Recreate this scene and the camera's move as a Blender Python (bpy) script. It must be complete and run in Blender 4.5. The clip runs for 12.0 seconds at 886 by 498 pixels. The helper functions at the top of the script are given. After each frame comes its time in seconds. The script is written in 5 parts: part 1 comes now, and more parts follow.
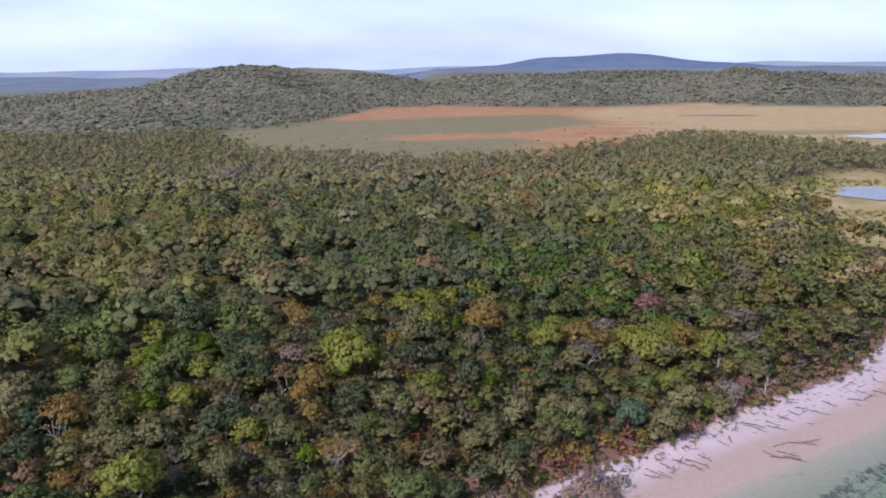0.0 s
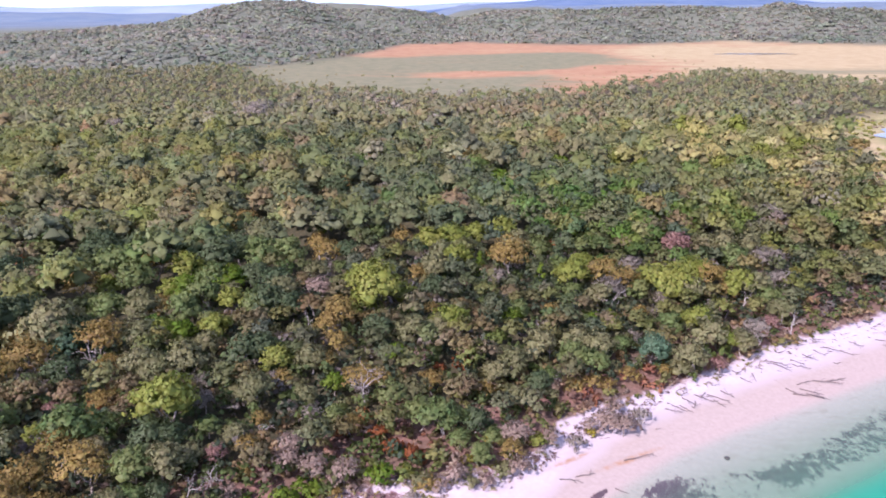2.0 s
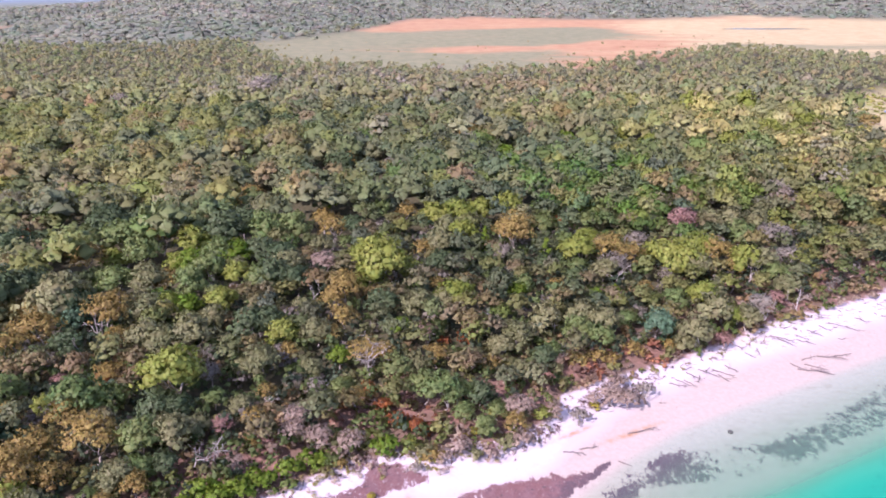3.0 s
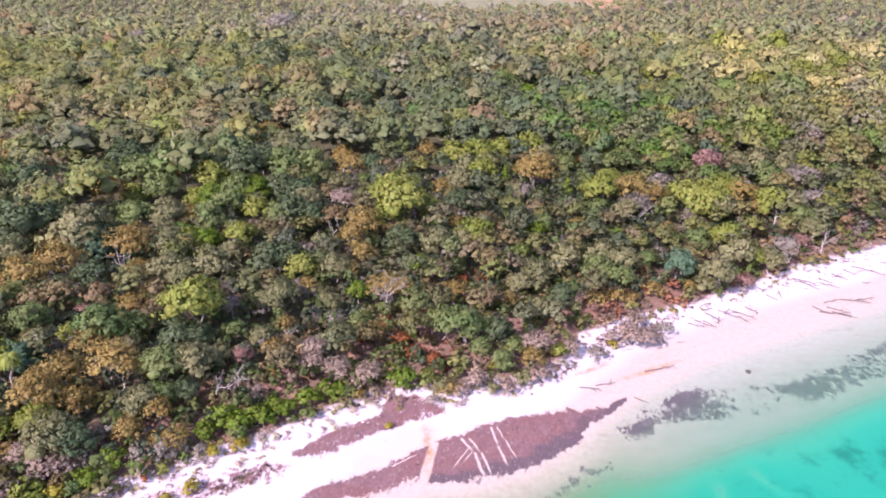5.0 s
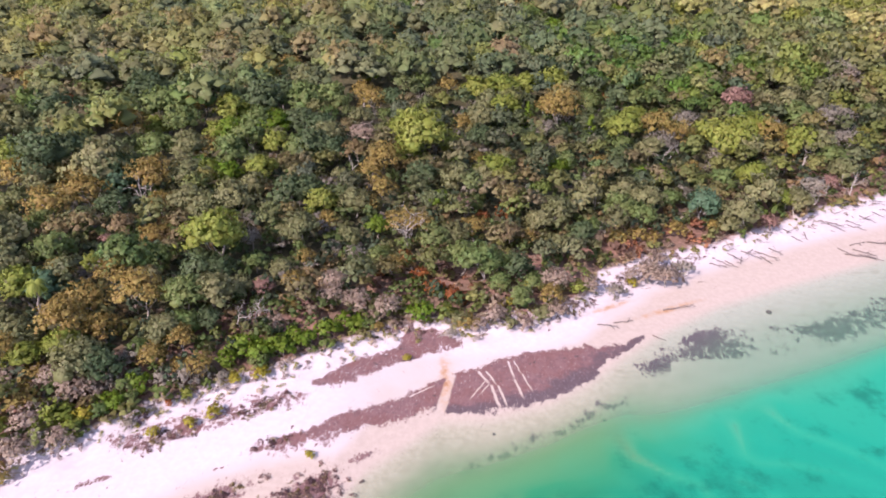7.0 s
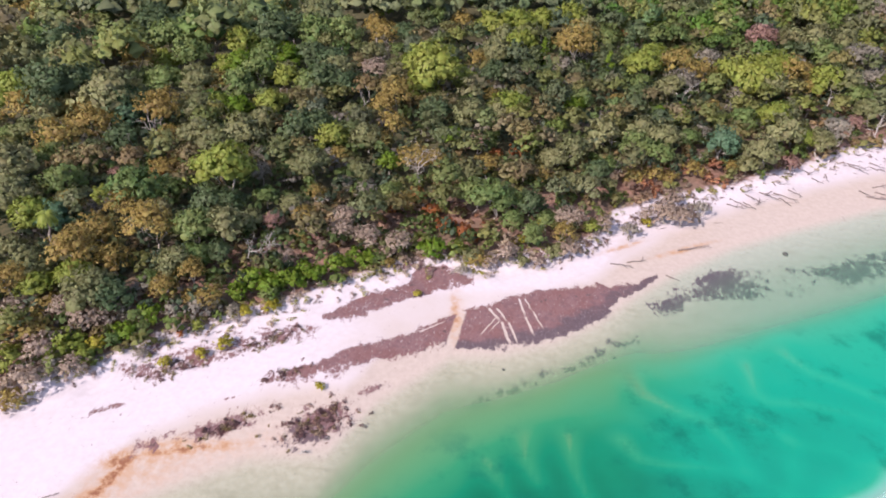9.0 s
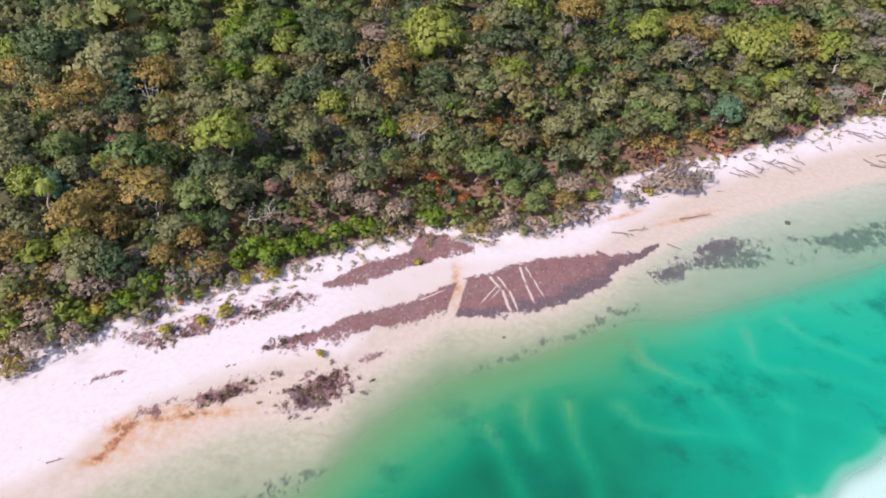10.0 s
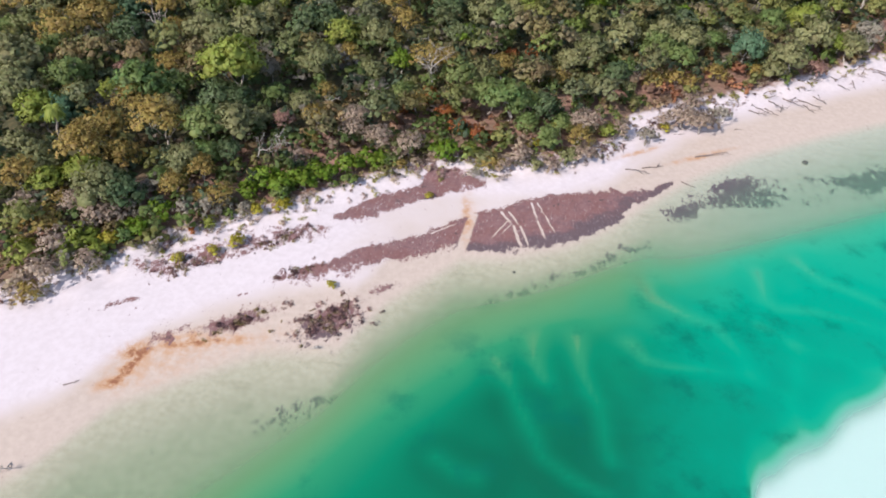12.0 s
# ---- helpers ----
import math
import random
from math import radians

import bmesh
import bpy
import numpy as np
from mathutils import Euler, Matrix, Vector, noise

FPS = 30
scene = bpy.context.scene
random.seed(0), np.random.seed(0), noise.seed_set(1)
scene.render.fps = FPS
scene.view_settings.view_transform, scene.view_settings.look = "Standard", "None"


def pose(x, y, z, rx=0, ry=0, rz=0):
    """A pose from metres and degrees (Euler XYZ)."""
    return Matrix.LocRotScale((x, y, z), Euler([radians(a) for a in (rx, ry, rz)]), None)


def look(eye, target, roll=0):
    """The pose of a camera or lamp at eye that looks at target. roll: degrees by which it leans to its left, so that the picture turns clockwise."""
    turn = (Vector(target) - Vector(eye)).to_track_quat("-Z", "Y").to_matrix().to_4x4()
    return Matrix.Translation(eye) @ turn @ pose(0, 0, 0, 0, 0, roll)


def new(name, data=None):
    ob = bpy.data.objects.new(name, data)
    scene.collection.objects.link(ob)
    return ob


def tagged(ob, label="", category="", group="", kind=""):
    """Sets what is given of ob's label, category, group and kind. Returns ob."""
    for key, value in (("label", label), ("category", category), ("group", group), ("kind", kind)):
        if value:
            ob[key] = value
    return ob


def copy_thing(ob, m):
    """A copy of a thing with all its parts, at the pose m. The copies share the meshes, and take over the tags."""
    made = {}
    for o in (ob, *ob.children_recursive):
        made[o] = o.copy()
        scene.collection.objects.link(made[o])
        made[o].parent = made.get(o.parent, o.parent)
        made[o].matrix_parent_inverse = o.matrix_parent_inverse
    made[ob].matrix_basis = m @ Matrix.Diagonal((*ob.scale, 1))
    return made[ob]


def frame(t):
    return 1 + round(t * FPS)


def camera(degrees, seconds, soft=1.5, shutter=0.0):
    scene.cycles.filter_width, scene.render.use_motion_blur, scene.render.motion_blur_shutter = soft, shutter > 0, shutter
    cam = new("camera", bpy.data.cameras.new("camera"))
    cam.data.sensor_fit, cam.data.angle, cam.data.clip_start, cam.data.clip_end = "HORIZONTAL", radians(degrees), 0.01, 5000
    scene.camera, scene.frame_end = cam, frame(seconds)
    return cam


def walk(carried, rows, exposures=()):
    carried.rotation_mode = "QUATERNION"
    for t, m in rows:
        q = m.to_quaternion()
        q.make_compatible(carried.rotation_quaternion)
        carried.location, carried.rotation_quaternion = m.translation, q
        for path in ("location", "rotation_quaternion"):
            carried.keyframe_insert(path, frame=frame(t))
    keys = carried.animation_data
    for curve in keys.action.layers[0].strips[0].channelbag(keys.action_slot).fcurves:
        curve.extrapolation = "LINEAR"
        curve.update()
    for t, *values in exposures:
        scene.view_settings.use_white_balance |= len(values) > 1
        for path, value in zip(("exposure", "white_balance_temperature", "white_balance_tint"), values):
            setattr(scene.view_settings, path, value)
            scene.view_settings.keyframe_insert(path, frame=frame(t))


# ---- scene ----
cam = camera(64.0, 12.0, soft=1.85)
PATH = [
    (0, (0.362, -0.11, 67.915), (0.423, 1.824, 67.411), -0.4),
    (0.5, (0.52, -0.184, 67.641), (0.552, 1.741, 67.097), -0.4),
    (1, (0.399, -0.235, 67.252), (0.418, 1.677, 66.666), -0.4),
    (1.5, (0.312, -0.278, 66.83), (0.311, 1.621, 66.203), -0.3),
    (2, (0.253, -0.247, 66.492), (0.242, 1.641, 65.83), -0.3),
    (2.5, (0.226, -0.217, 66.19), (0.207, 1.66, 65.499), -0.3),
    (3, (0.28, -0.216, 65.915), (0.254, 1.649, 65.193), -0.3),
    (5, (0.219, -0.136, 64.05), (0.141, 1.668, 63.189), -0.2),
    (5.5, (0.256, -0.204, 63.768), (0.147, 1.581, 62.872), -0.3),
    (6, (0.283, -0.2, 63.466), (0.173, 1.564, 62.53), -0.3),
    (6.5, (0.264, -0.151, 63.165), (0.151, 1.593, 62.191), -0.3),
    (7, (0.25, -0.076, 62.881), (0.12, 1.648, 61.875), -0.2),
    (9, (0.312, 0.28, 61.097), (0.154, 1.919, 59.962), -0.1),
    (9.5, (0.305, 0.33, 60.855), (0.147, 1.946, 59.687), -0.1),
    (10, (0.283, 0.383, 60.604), (0.128, 1.974, 59.402), -0.1),
    (10.5, (0.221, 0.425, 60.356), (0.069, 1.991, 59.12), 0.0),
    (11, (0.149, 0.446, 60.146), (-0.012, 1.984, 58.877), -0.0),
    (11.5, (0.052, 0.409, 60.017), (-0.11, 1.918, 58.715), 0.3),
    (12, (-0.063, 0.334, 59.972), (-0.229, 1.812, 58.634), 0.4),
]
EXPOSURES = [(0, -0.6, 5950, 31), (1.5, 0.02, 5750, 35), (2.5, 0.36, 5750, 40), (5.5, 0.54, 6050, 41), (7, 0.28, 6250, 31), (9.5, 0.14, 6250, 20), (12, 0.04, 6150, 12)]
walk(cam, [(t, look(e, g, r)) for t, e, g, r in PATH], EXPOSURES)

# ---- world, sun ----
SUN_TO = Vector((-0.64, -0.69, 0.88)).normalized()
world = bpy.data.worlds.new("sky")
scene.world = world
world.use_nodes = True
wn = world.node_tree.nodes
wl = world.node_tree.links
sky = wn.new("ShaderNodeTexSky")
sky.sky_type = "NISHITA"
sky.sun_disc = False
sky.sun_elevation = math.asin(SUN_TO.z)
sky.sun_rotation = math.atan2(SUN_TO.x, SUN_TO.y)
sky.dust_density = 2.0
sky.ozone_density = 1.5
wco = wn.new("ShaderNodeTexCoord")
wmap = wn.new("ShaderNodeMapping")
wmap.inputs["Scale"].default_value = (1.0, 1.0, 5.0)
wnoise = wn.new("ShaderNodeTexNoise")
wnoise.inputs["Scale"].default_value = 2.2
wnoise.inputs["Detail"].default_value = 6
wramp = wn.new("ShaderNodeValToRGB")
wramp.color_ramp.elements[0].position = 0.35
wramp.color_ramp.elements[0].color = (0.45, 0.45, 0.45, 1)
wramp.color_ramp.elements[1].position = 0.75
wramp.color_ramp.elements[1].color = (0.85, 0.85, 0.85, 1)
wmix = wn.new("ShaderNodeMixRGB")
wmix.inputs[2].default_value = (10.6, 13.7, 16.4, 1)
wl.new(wco.outputs["Generated"], wmap.inputs["Vector"])
wl.new(wmap.outputs["Vector"], wnoise.inputs["Vector"])
wl.new(wnoise.outputs["Fac"], wramp.inputs["Fac"])
wsep = wn.new("ShaderNodeSeparateXYZ")
wl.new(wco.outputs["Generated"], wsep.inputs[0])
whaze = wn.new("ShaderNodeMapRange")
whaze.interpolation_type = "SMOOTHSTEP"
whaze.inputs["From Min"].default_value = 0.02
whaze.inputs["From Max"].default_value = 0.34
whaze.inputs["To Min"].default_value = 1.0
whaze.inputs["To Max"].default_value = 0.12
wl.new(wsep.outputs["Z"], whaze.inputs["Value"])
wmul = wn.new("ShaderNodeMath")
wmul.operation = "MULTIPLY"
wl.new(wramp.outputs["Color"], wmul.inputs[0])
wl.new(whaze.outputs["Result"], wmul.inputs[1])
wl.new(wmul.outputs[0], wmix.inputs[0])
wl.new(sky.outputs["Color"], wmix.inputs[1])
wl.new(wmix.outputs["Color"], wn["Background"].inputs["Color"])
wn["Background"].inputs["Strength"].default_value = 0.15
sun = new("sun", bpy.data.lights.new("sun", "SUN"))
sun.data.energy = 5.0
sun.data.angle = radians(0.6)
sun.data.color = (1.0, 0.93, 0.81)
sun.matrix_world = look(SUN_TO * 300, (0, 0, 0))


# ---- materials ----
class Mat:
    """A node material with short helpers for its tree."""

    def __init__(self, name, rough=0.7, spec=0.3):
        self.m = bpy.data.materials.new(name)
        self.m.use_nodes = True
        self.t = self.m.node_tree
        self.b = self.t.nodes["Principled BSDF"]
        self.out = self.t.nodes["Material Output"]
        self.b.inputs["Roughness"].default_value = rough
        self.b.inputs["Specular IOR Level"].default_value = spec
        self.co = None

    def n(self, kind):
        return self.t.nodes.new(kind)

    def ln(self, a, b):
        self.t.links.new(a, b)

    def put(self, value, socket):
        if isinstance(value, tuple):
            socket.default_value = value if len(value) == 4 else (*value, 1)
        elif isinstance(value, (int, float)):
            socket.default_value = value
        else:
            self.ln(value, socket)

    def place(self):
        if self.co is None:
            self.co = self.n("ShaderNodeNewGeometry").outputs["Position"]
        return self.co

    def noise(self, scale, detail=5, rough=0.6, stretch=None, distortion=0.0):
        x = self.n("ShaderNodeTexNoise")
        x.inputs["Scale"].default_value = scale
        x.inputs["Detail"].default_value = detail
        x.inputs["Roughness"].default_value = rough
        x.inputs["Distortion"].default_value = distortion
        if stretch:
            mp = self.n("ShaderNodeMapping")
            mp.inputs["Scale"].default_value = stretch[:3]
            mp.inputs["Rotation"].default_value = (0, 0, stretch[3])
            self.ln(self.place(), mp.inputs["Vector"])
            self.ln(mp.outputs["Vector"], x.inputs["Vector"])
        else:
            self.ln(self.place(), x.inputs["Vector"])
        return x.outputs["Fac"]

    def dot(self, v):
        d = self.n("ShaderNodeVectorMath")
        d.operation = "DOT_PRODUCT"
        self.ln(self.place(), d.inputs[0])
        d.inputs[1].default_value = v
        return d.outputs["Value"]

    def attr(self, name, out="Fac"):
        a = self.n("ShaderNodeAttribute")
        a.attribute_name = name
        return a.outputs[out]

    def math(self, op, a, b=0.0):
        m = self.n("ShaderNodeMath")
        m.operation = op
        self.put(a, m.inputs[0])
        self.put(b, m.inputs[1])
        return m.outputs[0]

    def step(self, v, lo, hi):
        r = self.n("ShaderNodeMapRange")
        r.interpolation_type = "SMOOTHSTEP"
        self.put(v, r.inputs["Value"])
        r.inputs["From Min"].default_value = lo
        r.inputs["From Max"].default_value = hi
        return r.outputs["Result"]

    def mix(self, f, a, b, kind="MIX"):
        x = self.n("ShaderNodeMixRGB")
        x.blend_type = kind
        self.put(f, x.inputs[0])
        self.put(a, x.inputs[1])
        self.put(b, x.inputs[2])
        return x.outputs[0]

    def bump(self, h, strength=0.4, dist=0.1):
        b = self.n("ShaderNodeBump")
        b.inputs["Strength"].default_value = strength
        b.inputs["Distance"].default_value = dist
        self.ln(h, b.inputs["Height"])
        self.ln(b.outputs["Normal"], self.b.inputs["Normal"])

    def color(self, c):
        self.put(c, self.b.inputs["Base Color"])
        return self.m


def leaf_material(name, c1, c2, tint=False):
    """Foliage: colour varies from tree to tree and from leaf to leaf, with some light through the leaves."""
    w = Mat(name, 0.55, 0.25)
    isl = w.n("ShaderNodeNewGeometry").outputs["Random Per Island"]
    obj = w.n("ShaderNodeObjectInfo").outputs["Random"]
    patch = w.noise(0.55, 3)
    f = w.math("ADD", w.math("MULTIPLY", obj, 0.45), w.math("MULTIPLY", w.step(patch, 0.3, 0.7), 0.55))
    c = w.mix(f, c1, c2)
    if tint:
        c = w.mix(w.step(patch, 0.25, 0.75), w.attr("tint", "Color"), w.mix(0.3, w.attr("tint", "Color"), (1.35, 1.25, 1.1), "MULTIPLY"))
    v = w.n("ShaderNodeHueSaturation")
    w.ln(w.math("ADD", 0.88, w.math("MULTIPLY", isl, 0.44)), v.inputs["Value"])
    w.ln(w.math("ADD", 0.485, w.math("MULTIPLY", isl, 0.03)), v.inputs["Hue"])
    v.inputs["Saturation"].default_value = 1.22
    w.put(c, v.inputs["Color"])
    c = v.outputs["Color"]
    w.color(c)
    tr = w.n("ShaderNodeBsdfTranslucent")
    w.ln(c, tr.inputs["Color"])
    mx = w.n("ShaderNodeMixShader")
    mx.inputs[0].default_value = 0.4
    w.ln(w.b.outputs[0], mx.inputs[1])
    w.ln(tr.outputs[0], mx.inputs[2])
    w.ln(mx.outputs[0], w.out.inputs["Surface"])
    return w.m


def bark_material(name, c1, c2):
    w = Mat(name, 0.85, 0.2)
    n1 = w.noise(2.5, 6, 0.65, (3, 3, 0.6, 0))
    n2 = w.noise(0.6, 3)
    c = w.mix(w.step(n1, 0.35, 0.65), c1, c2)
    c = w.mix(w.math("MULTIPLY", w.step(n2, 0.45, 0.7), 0.4), c, (0.12, 0.09, 0.075))
    w.bump(n1, 0.5, 0.05)
    return w.color(c)


LEAF = {
    "green": leaf_material("leaf_green", (0.112, 0.163, 0.069), (0.219, 0.244, 0.111)),
    "yellowgreen": leaf_material("leaf_yellow_green", (0.180, 0.218, 0.066), (0.285, 0.292, 0.105)),
    "olive": leaf_material("leaf_olive", (0.155, 0.167, 0.086), (0.273, 0.257, 0.146)),
    "dark": leaf_material("leaf_dark", (0.072, 0.105, 0.056), (0.128, 0.152, 0.082)),
    "bright": leaf_material("leaf_bright", (0.107, 0.166, 0.039), (0.182, 0.230, 0.062)),
    "brown": leaf_material("leaf_brown", (0.245, 0.190, 0.088), (0.350, 0.270, 0.125)),
    "orange": leaf_material("leaf_orange", (0.310, 0.139, 0.089), (0.374, 0.193, 0.107)),
    "tan": leaf_material("leaf_tan", (0.310, 0.246, 0.201), (0.417, 0.337, 0.285)),
    "grey": leaf_material("leaf_grey", (0.25, 0.224, 0.19), (0.34, 0.305, 0.255)),
    "yellow": leaf_material("leaf_yellow", (0.310, 0.268, 0.076), (0.396, 0.353, 0.113)),
    "teal": leaf_material("leaf_blue_green", (0.088, 0.150, 0.094), (0.139, 0.201, 0.129)),
    "mauve": leaf_material("leaf_mauve", (0.30, 0.195, 0.17), (0.38, 0.26, 0.225)),
}
FOREST_LEAF = leaf_material("forest_leaf", (0.06, 0.09, 0.02), (0.1, 0.12, 0.03), tint=True)
BARK_PALE = bark_material("bark_pale", (0.5, 0.45, 0.41), (0.34, 0.28, 0.24))
BARK_GREY = bark_material("bark_grey", (0.34, 0.29, 0.27), (0.22, 0.18, 0.16))
BARK_DEAD = bark_material("bark_dead", (0.52, 0.47, 0.43), (0.36, 0.31, 0.28))
DRIFT = bark_material("driftwood_grey", (0.27, 0.215, 0.2), (0.15, 0.115, 0.105))


# ---- the lie of the land ----
def smooth(v, lo, hi):
    k = np.clip((v - lo) / (hi - lo), 0, 1)
    return k * k * (3 - 2 * k)


def curve(x, pts):
    p = np.array(pts, float)
    return np.interp(x, p[:, 0], p[:, 1])


def wave(x, y, s, seed=0):
    """Cheap smooth noise, about -1 to 1, with features of about s metres."""
    r = np.random.RandomState(seed)
    v = 0
    for i in range(7):
        a, f, ph = r.uniform(0, 6.28), r.uniform(0.7, 1.9), r.uniform(0, 6.28)
        v = v + np.sin((x * math.cos(a) + y * math.sin(a)) * f * 3.0 / s + ph)
    return v / 4.0


def line_distance(x, y, pts):
    d = np.full(np.shape(x), 1e9)
    for (ax, ay), (bx, by) in zip(pts[:-1], pts[1:]):
        k = np.clip(((x - ax) * (bx - ax) + (y - ay) * (by - ay)) / ((bx - ax) ** 2 + (by - ay) ** 2), 0, 1)
        d = np.minimum(d, np.hypot(x - ax - k * (bx - ax), y - ay - k * (by - ay)))
    return d


SHORE = [(-140, -60), (-75, 8), (-52, 24), (-43, 32), (-38, 40), (-31, 45), (-25, 48.5), (-17, 50), (-13, 57.5), (-5, 66), (1, 67), (8, 70),
         (14, 74.5), (19.5, 80.5), (26.5, 87), (36, 94), (47, 100), (59, 106), (90, 122), (115, 140), (160, 172), (400, 330), (900, 560)]
VEG = [(-140, -20), (-100, 21), (-57.3, 51.3), (-47, 58.3), (-41.9, 63.1), (-36, 67.2), (-28, 71.2), (-22.8, 74.9), (-15.9, 80.3), (-8.3, 83.8),
       (0, 84.5), (7.9, 87), (14.6, 91), (18.5, 98.5), (26, 103.3), (35.5, 107.1), (45.8, 113), (65, 125.5), (93, 138.5), (113.6, 158), (150, 186), (400, 360), (900, 600)]
DEEP = [(-60, -40), (-28, 23), (-21.6, 31), (-13.5, 39.5), (-7.5, 45.5), (-1.7, 51), (7.7, 57), (18.2, 65), (29, 70), (39, 74.5), (50.6, 80), (90, 101), (400, 310)]
# sand ridges on the sea bed, each a run of points
RIDGES = [
    [(0.1, 49.3), (2.0, 46.5), (4.2, 41.4), (5.8, 38.0), (8.4, 36.2), (11.0, 35.3)],
    [(8.8, 53.5), (9.6, 49.1), (11.1, 45.1), (11.3, 40.8), (11.9, 38.3)],
    [(14.5, 53.6), (16.1, 51.2), (19.4, 50.8), (26.9, 50.6), (28.8, 49.8), (30.9, 48.0), (31.0, 43.7)],
    [(16.3, 64.7), (17.9, 60.8), (21.3, 58.3), (24.6, 56.9), (26.0, 54.4), (27.5, 51.2)],
    [(4.4, 53.4), (4.7, 50.6), (5.4, 47.7)],
]
RIDGES += [
    [(29.4, 58.4), (31.3, 57.1), (33.0, 54.1), (32.6, 50.3), (31.4, 48.6)],
    [(31.2, 67.2), (30.9, 62.4), (32.5, 60.7), (37.0, 60.6), (40.9, 60.1), (43.7, 59.2)],
    [(33.4, 55.9), (35.0, 54.6), (37.8, 54.1), (38.6, 52.6), (40.7, 52.6)],
    [(-4.5, 37.2), (-2.5, 35.7), (-0.5, 35.3)],
    [(36.5, 70.0), (38.5, 66.0), (43.5, 63.5), (47.0, 61.0)],
]
BANK = [(19, -80), (22.6, 20), (24.2, 36.5), (25.6, 39.9), (28.9, 43), (31.9, 44.3), (36.1, 48.1), (41.5, 51.9), (52, 59), (80, 72)]


def land_side(x, y):
    return (y - curve(x, SHORE)) * 0.8


def inland(x, y):
    return (y - curve(x, VEG)) * 0.8


def water_depth(x, y):
    """Depth of the sea bed under the still water; negative on land."""
    s = land_side(x, y)
    shelf = np.where(s > 0, -s * 0.05, 0.26 * (1 - np.exp(s / 6.0)) - s * 0.012)
    off = (curve(x, DEEP) - y) * 0.8 - 1.0
    shelf = shelf + 0.42 * smooth(-s, 1, 9) * (1 - 0.7 * smooth(x, 10, 26)) * (1 - 0.6 * smooth(-x, 8, 24))
    d = shelf + 0.62 * smooth(off, -10 + 5 * smooth(x, 5, 30), 4) + 0.5 * smooth(off, -3, 8) + 0.8 * smooth(off, 2, 20) + 0.16 * wave(x, y, 14, 3) * smooth(off, -3, 4)
    for i, r in enumerate(RIDGES):
        q = line_distance(x + 0.4 * wave(x, y, 8, 20 + i), y + 0.4 * wave(x, y, 8, 40 + i), r)
        d = d - 0.6 * np.exp(-(q / 0.75) ** 1.3) * smooth(off, -3, 4)
        d = d + 0.26 * np.exp(-((q - 2.1) / 1.2) ** 2) * smooth(off, -3, 4)
    for cx, cy, rr, deep in ((-0.5, 44.5, 4, 0.7), (8.5, 42, 2.6, 0.45), (16.6, 47, 3, 0.35), (-4, 38, 6, 0.6), (3, 36, 5, 0.4)):
        d = d + deep * np.exp(-((x - cx + wave(x, y, 5, 61)) ** 2 + (y - cy) ** 2) / rr ** 2) * smooth(off, 0, 6)
    bank = (curve(x, BANK) + 1.0 - y) * 0.6
    k = smooth(bank + 0.35 * wave(x, y, 6, 9), -2.4, 2.8)
    return np.where(s < 0, np.maximum(d * (1 - k) + 0.3 * k, 0.012), d)


def hills(x, y):
    g = lambda cx, cy, rx, ry, h: h * np.exp(-((x - cx) / rx) ** 2 - ((y - cy) / ry) ** 2)
    h = np.maximum.reduce([
        g(-345, 1500, 190, 420, 66), g(-330, 1150, 170, 330, 28), g(-170, 1600, 260, 300, 48), g(-255, 1950, 260, 300, 60), g(-560, 1500, 240, 380, 20),
        46 * smooth(y, 1150, 1480) * smooth(x, -120, 120) * (0.82 + 0.18 * wave(x, y, 420, 5)),
        g(650, 1450, 160, 240, 52), g(230, 1480, 200, 240, 45),
    ])
    return h + (3.0 * wave(x, y, 120, 6) + 1.5 * wave(x, y, 50, 7)) * smooth(h, 4, 30)


def ground_height(x, y):
    s, v = land_side(x, y), inland(x, y)
    berm = 0.75 * smooth(v, -2.0, 1.0) + 0.12 * wave(x, y, 2.5, 11) * smooth(v, -6, -2) * (1 - smooth(v, 3, 8))
    z = np.where(s > 0, np.minimum(s * 0.05, 0.55) + berm + 0.8 * smooth(v, 2, 30) + 0.25 * wave(x, y, 22, 12) * smooth(v, 3, 20), -water_depth(x, y))
    return z + hills(x, y)


# open country: where no forest stands
FRONT = [(-900, 560), (-560, 580), (-400, 640), (-340, 800), (-280, 920), (-205, 720), (-125, 540), (17, 492), (115, 530), (180, 600), (250, 660), (330, 570), (360, 500), (900, 500)]
CLEAR = [(0, 125), (150, 134), (204, 142), (230, 146), (281, 160), (330, 178), (377, 192), (430, 255), (470, 400), (520, 900)]


def open_land(x, y):
    """1 on the swampy plain and in the clearing, 0 under trees."""
    w = 16 * wave(x, y, 60, 31) + 9 * wave(x, y, 22, 32)
    plain = smooth(y - curve(x, FRONT) + w, -14, 14) * (1 - smooth(hills(x, y), 2.0, 4.0)) * (1 - smooth(y, 1500, 1600))
    right = np.interp(y + 0 * x, [p[0] for p in CLEAR], [p[1] for p in CLEAR])
    clear = smooth(x - right + 0.7 * w, -12, 12) * smooth(y, 190, 200) * (1 - smooth(y, 400, 470))
    return np.clip(np.maximum(plain, clear), 0, 1)


def band(x, y, up, lo, soft=0.8):
    a, b = curve(x, up), curve(x, lo)
    ends = smooth(x, lo[0][0] - 0.5, lo[0][0] + 1) * (1 - smooth(x, lo[-1][0] - 1, lo[-1][0] + 0.5))
    return smooth(a - y, -soft, soft) * smooth(y - b, -soft, soft) * ends


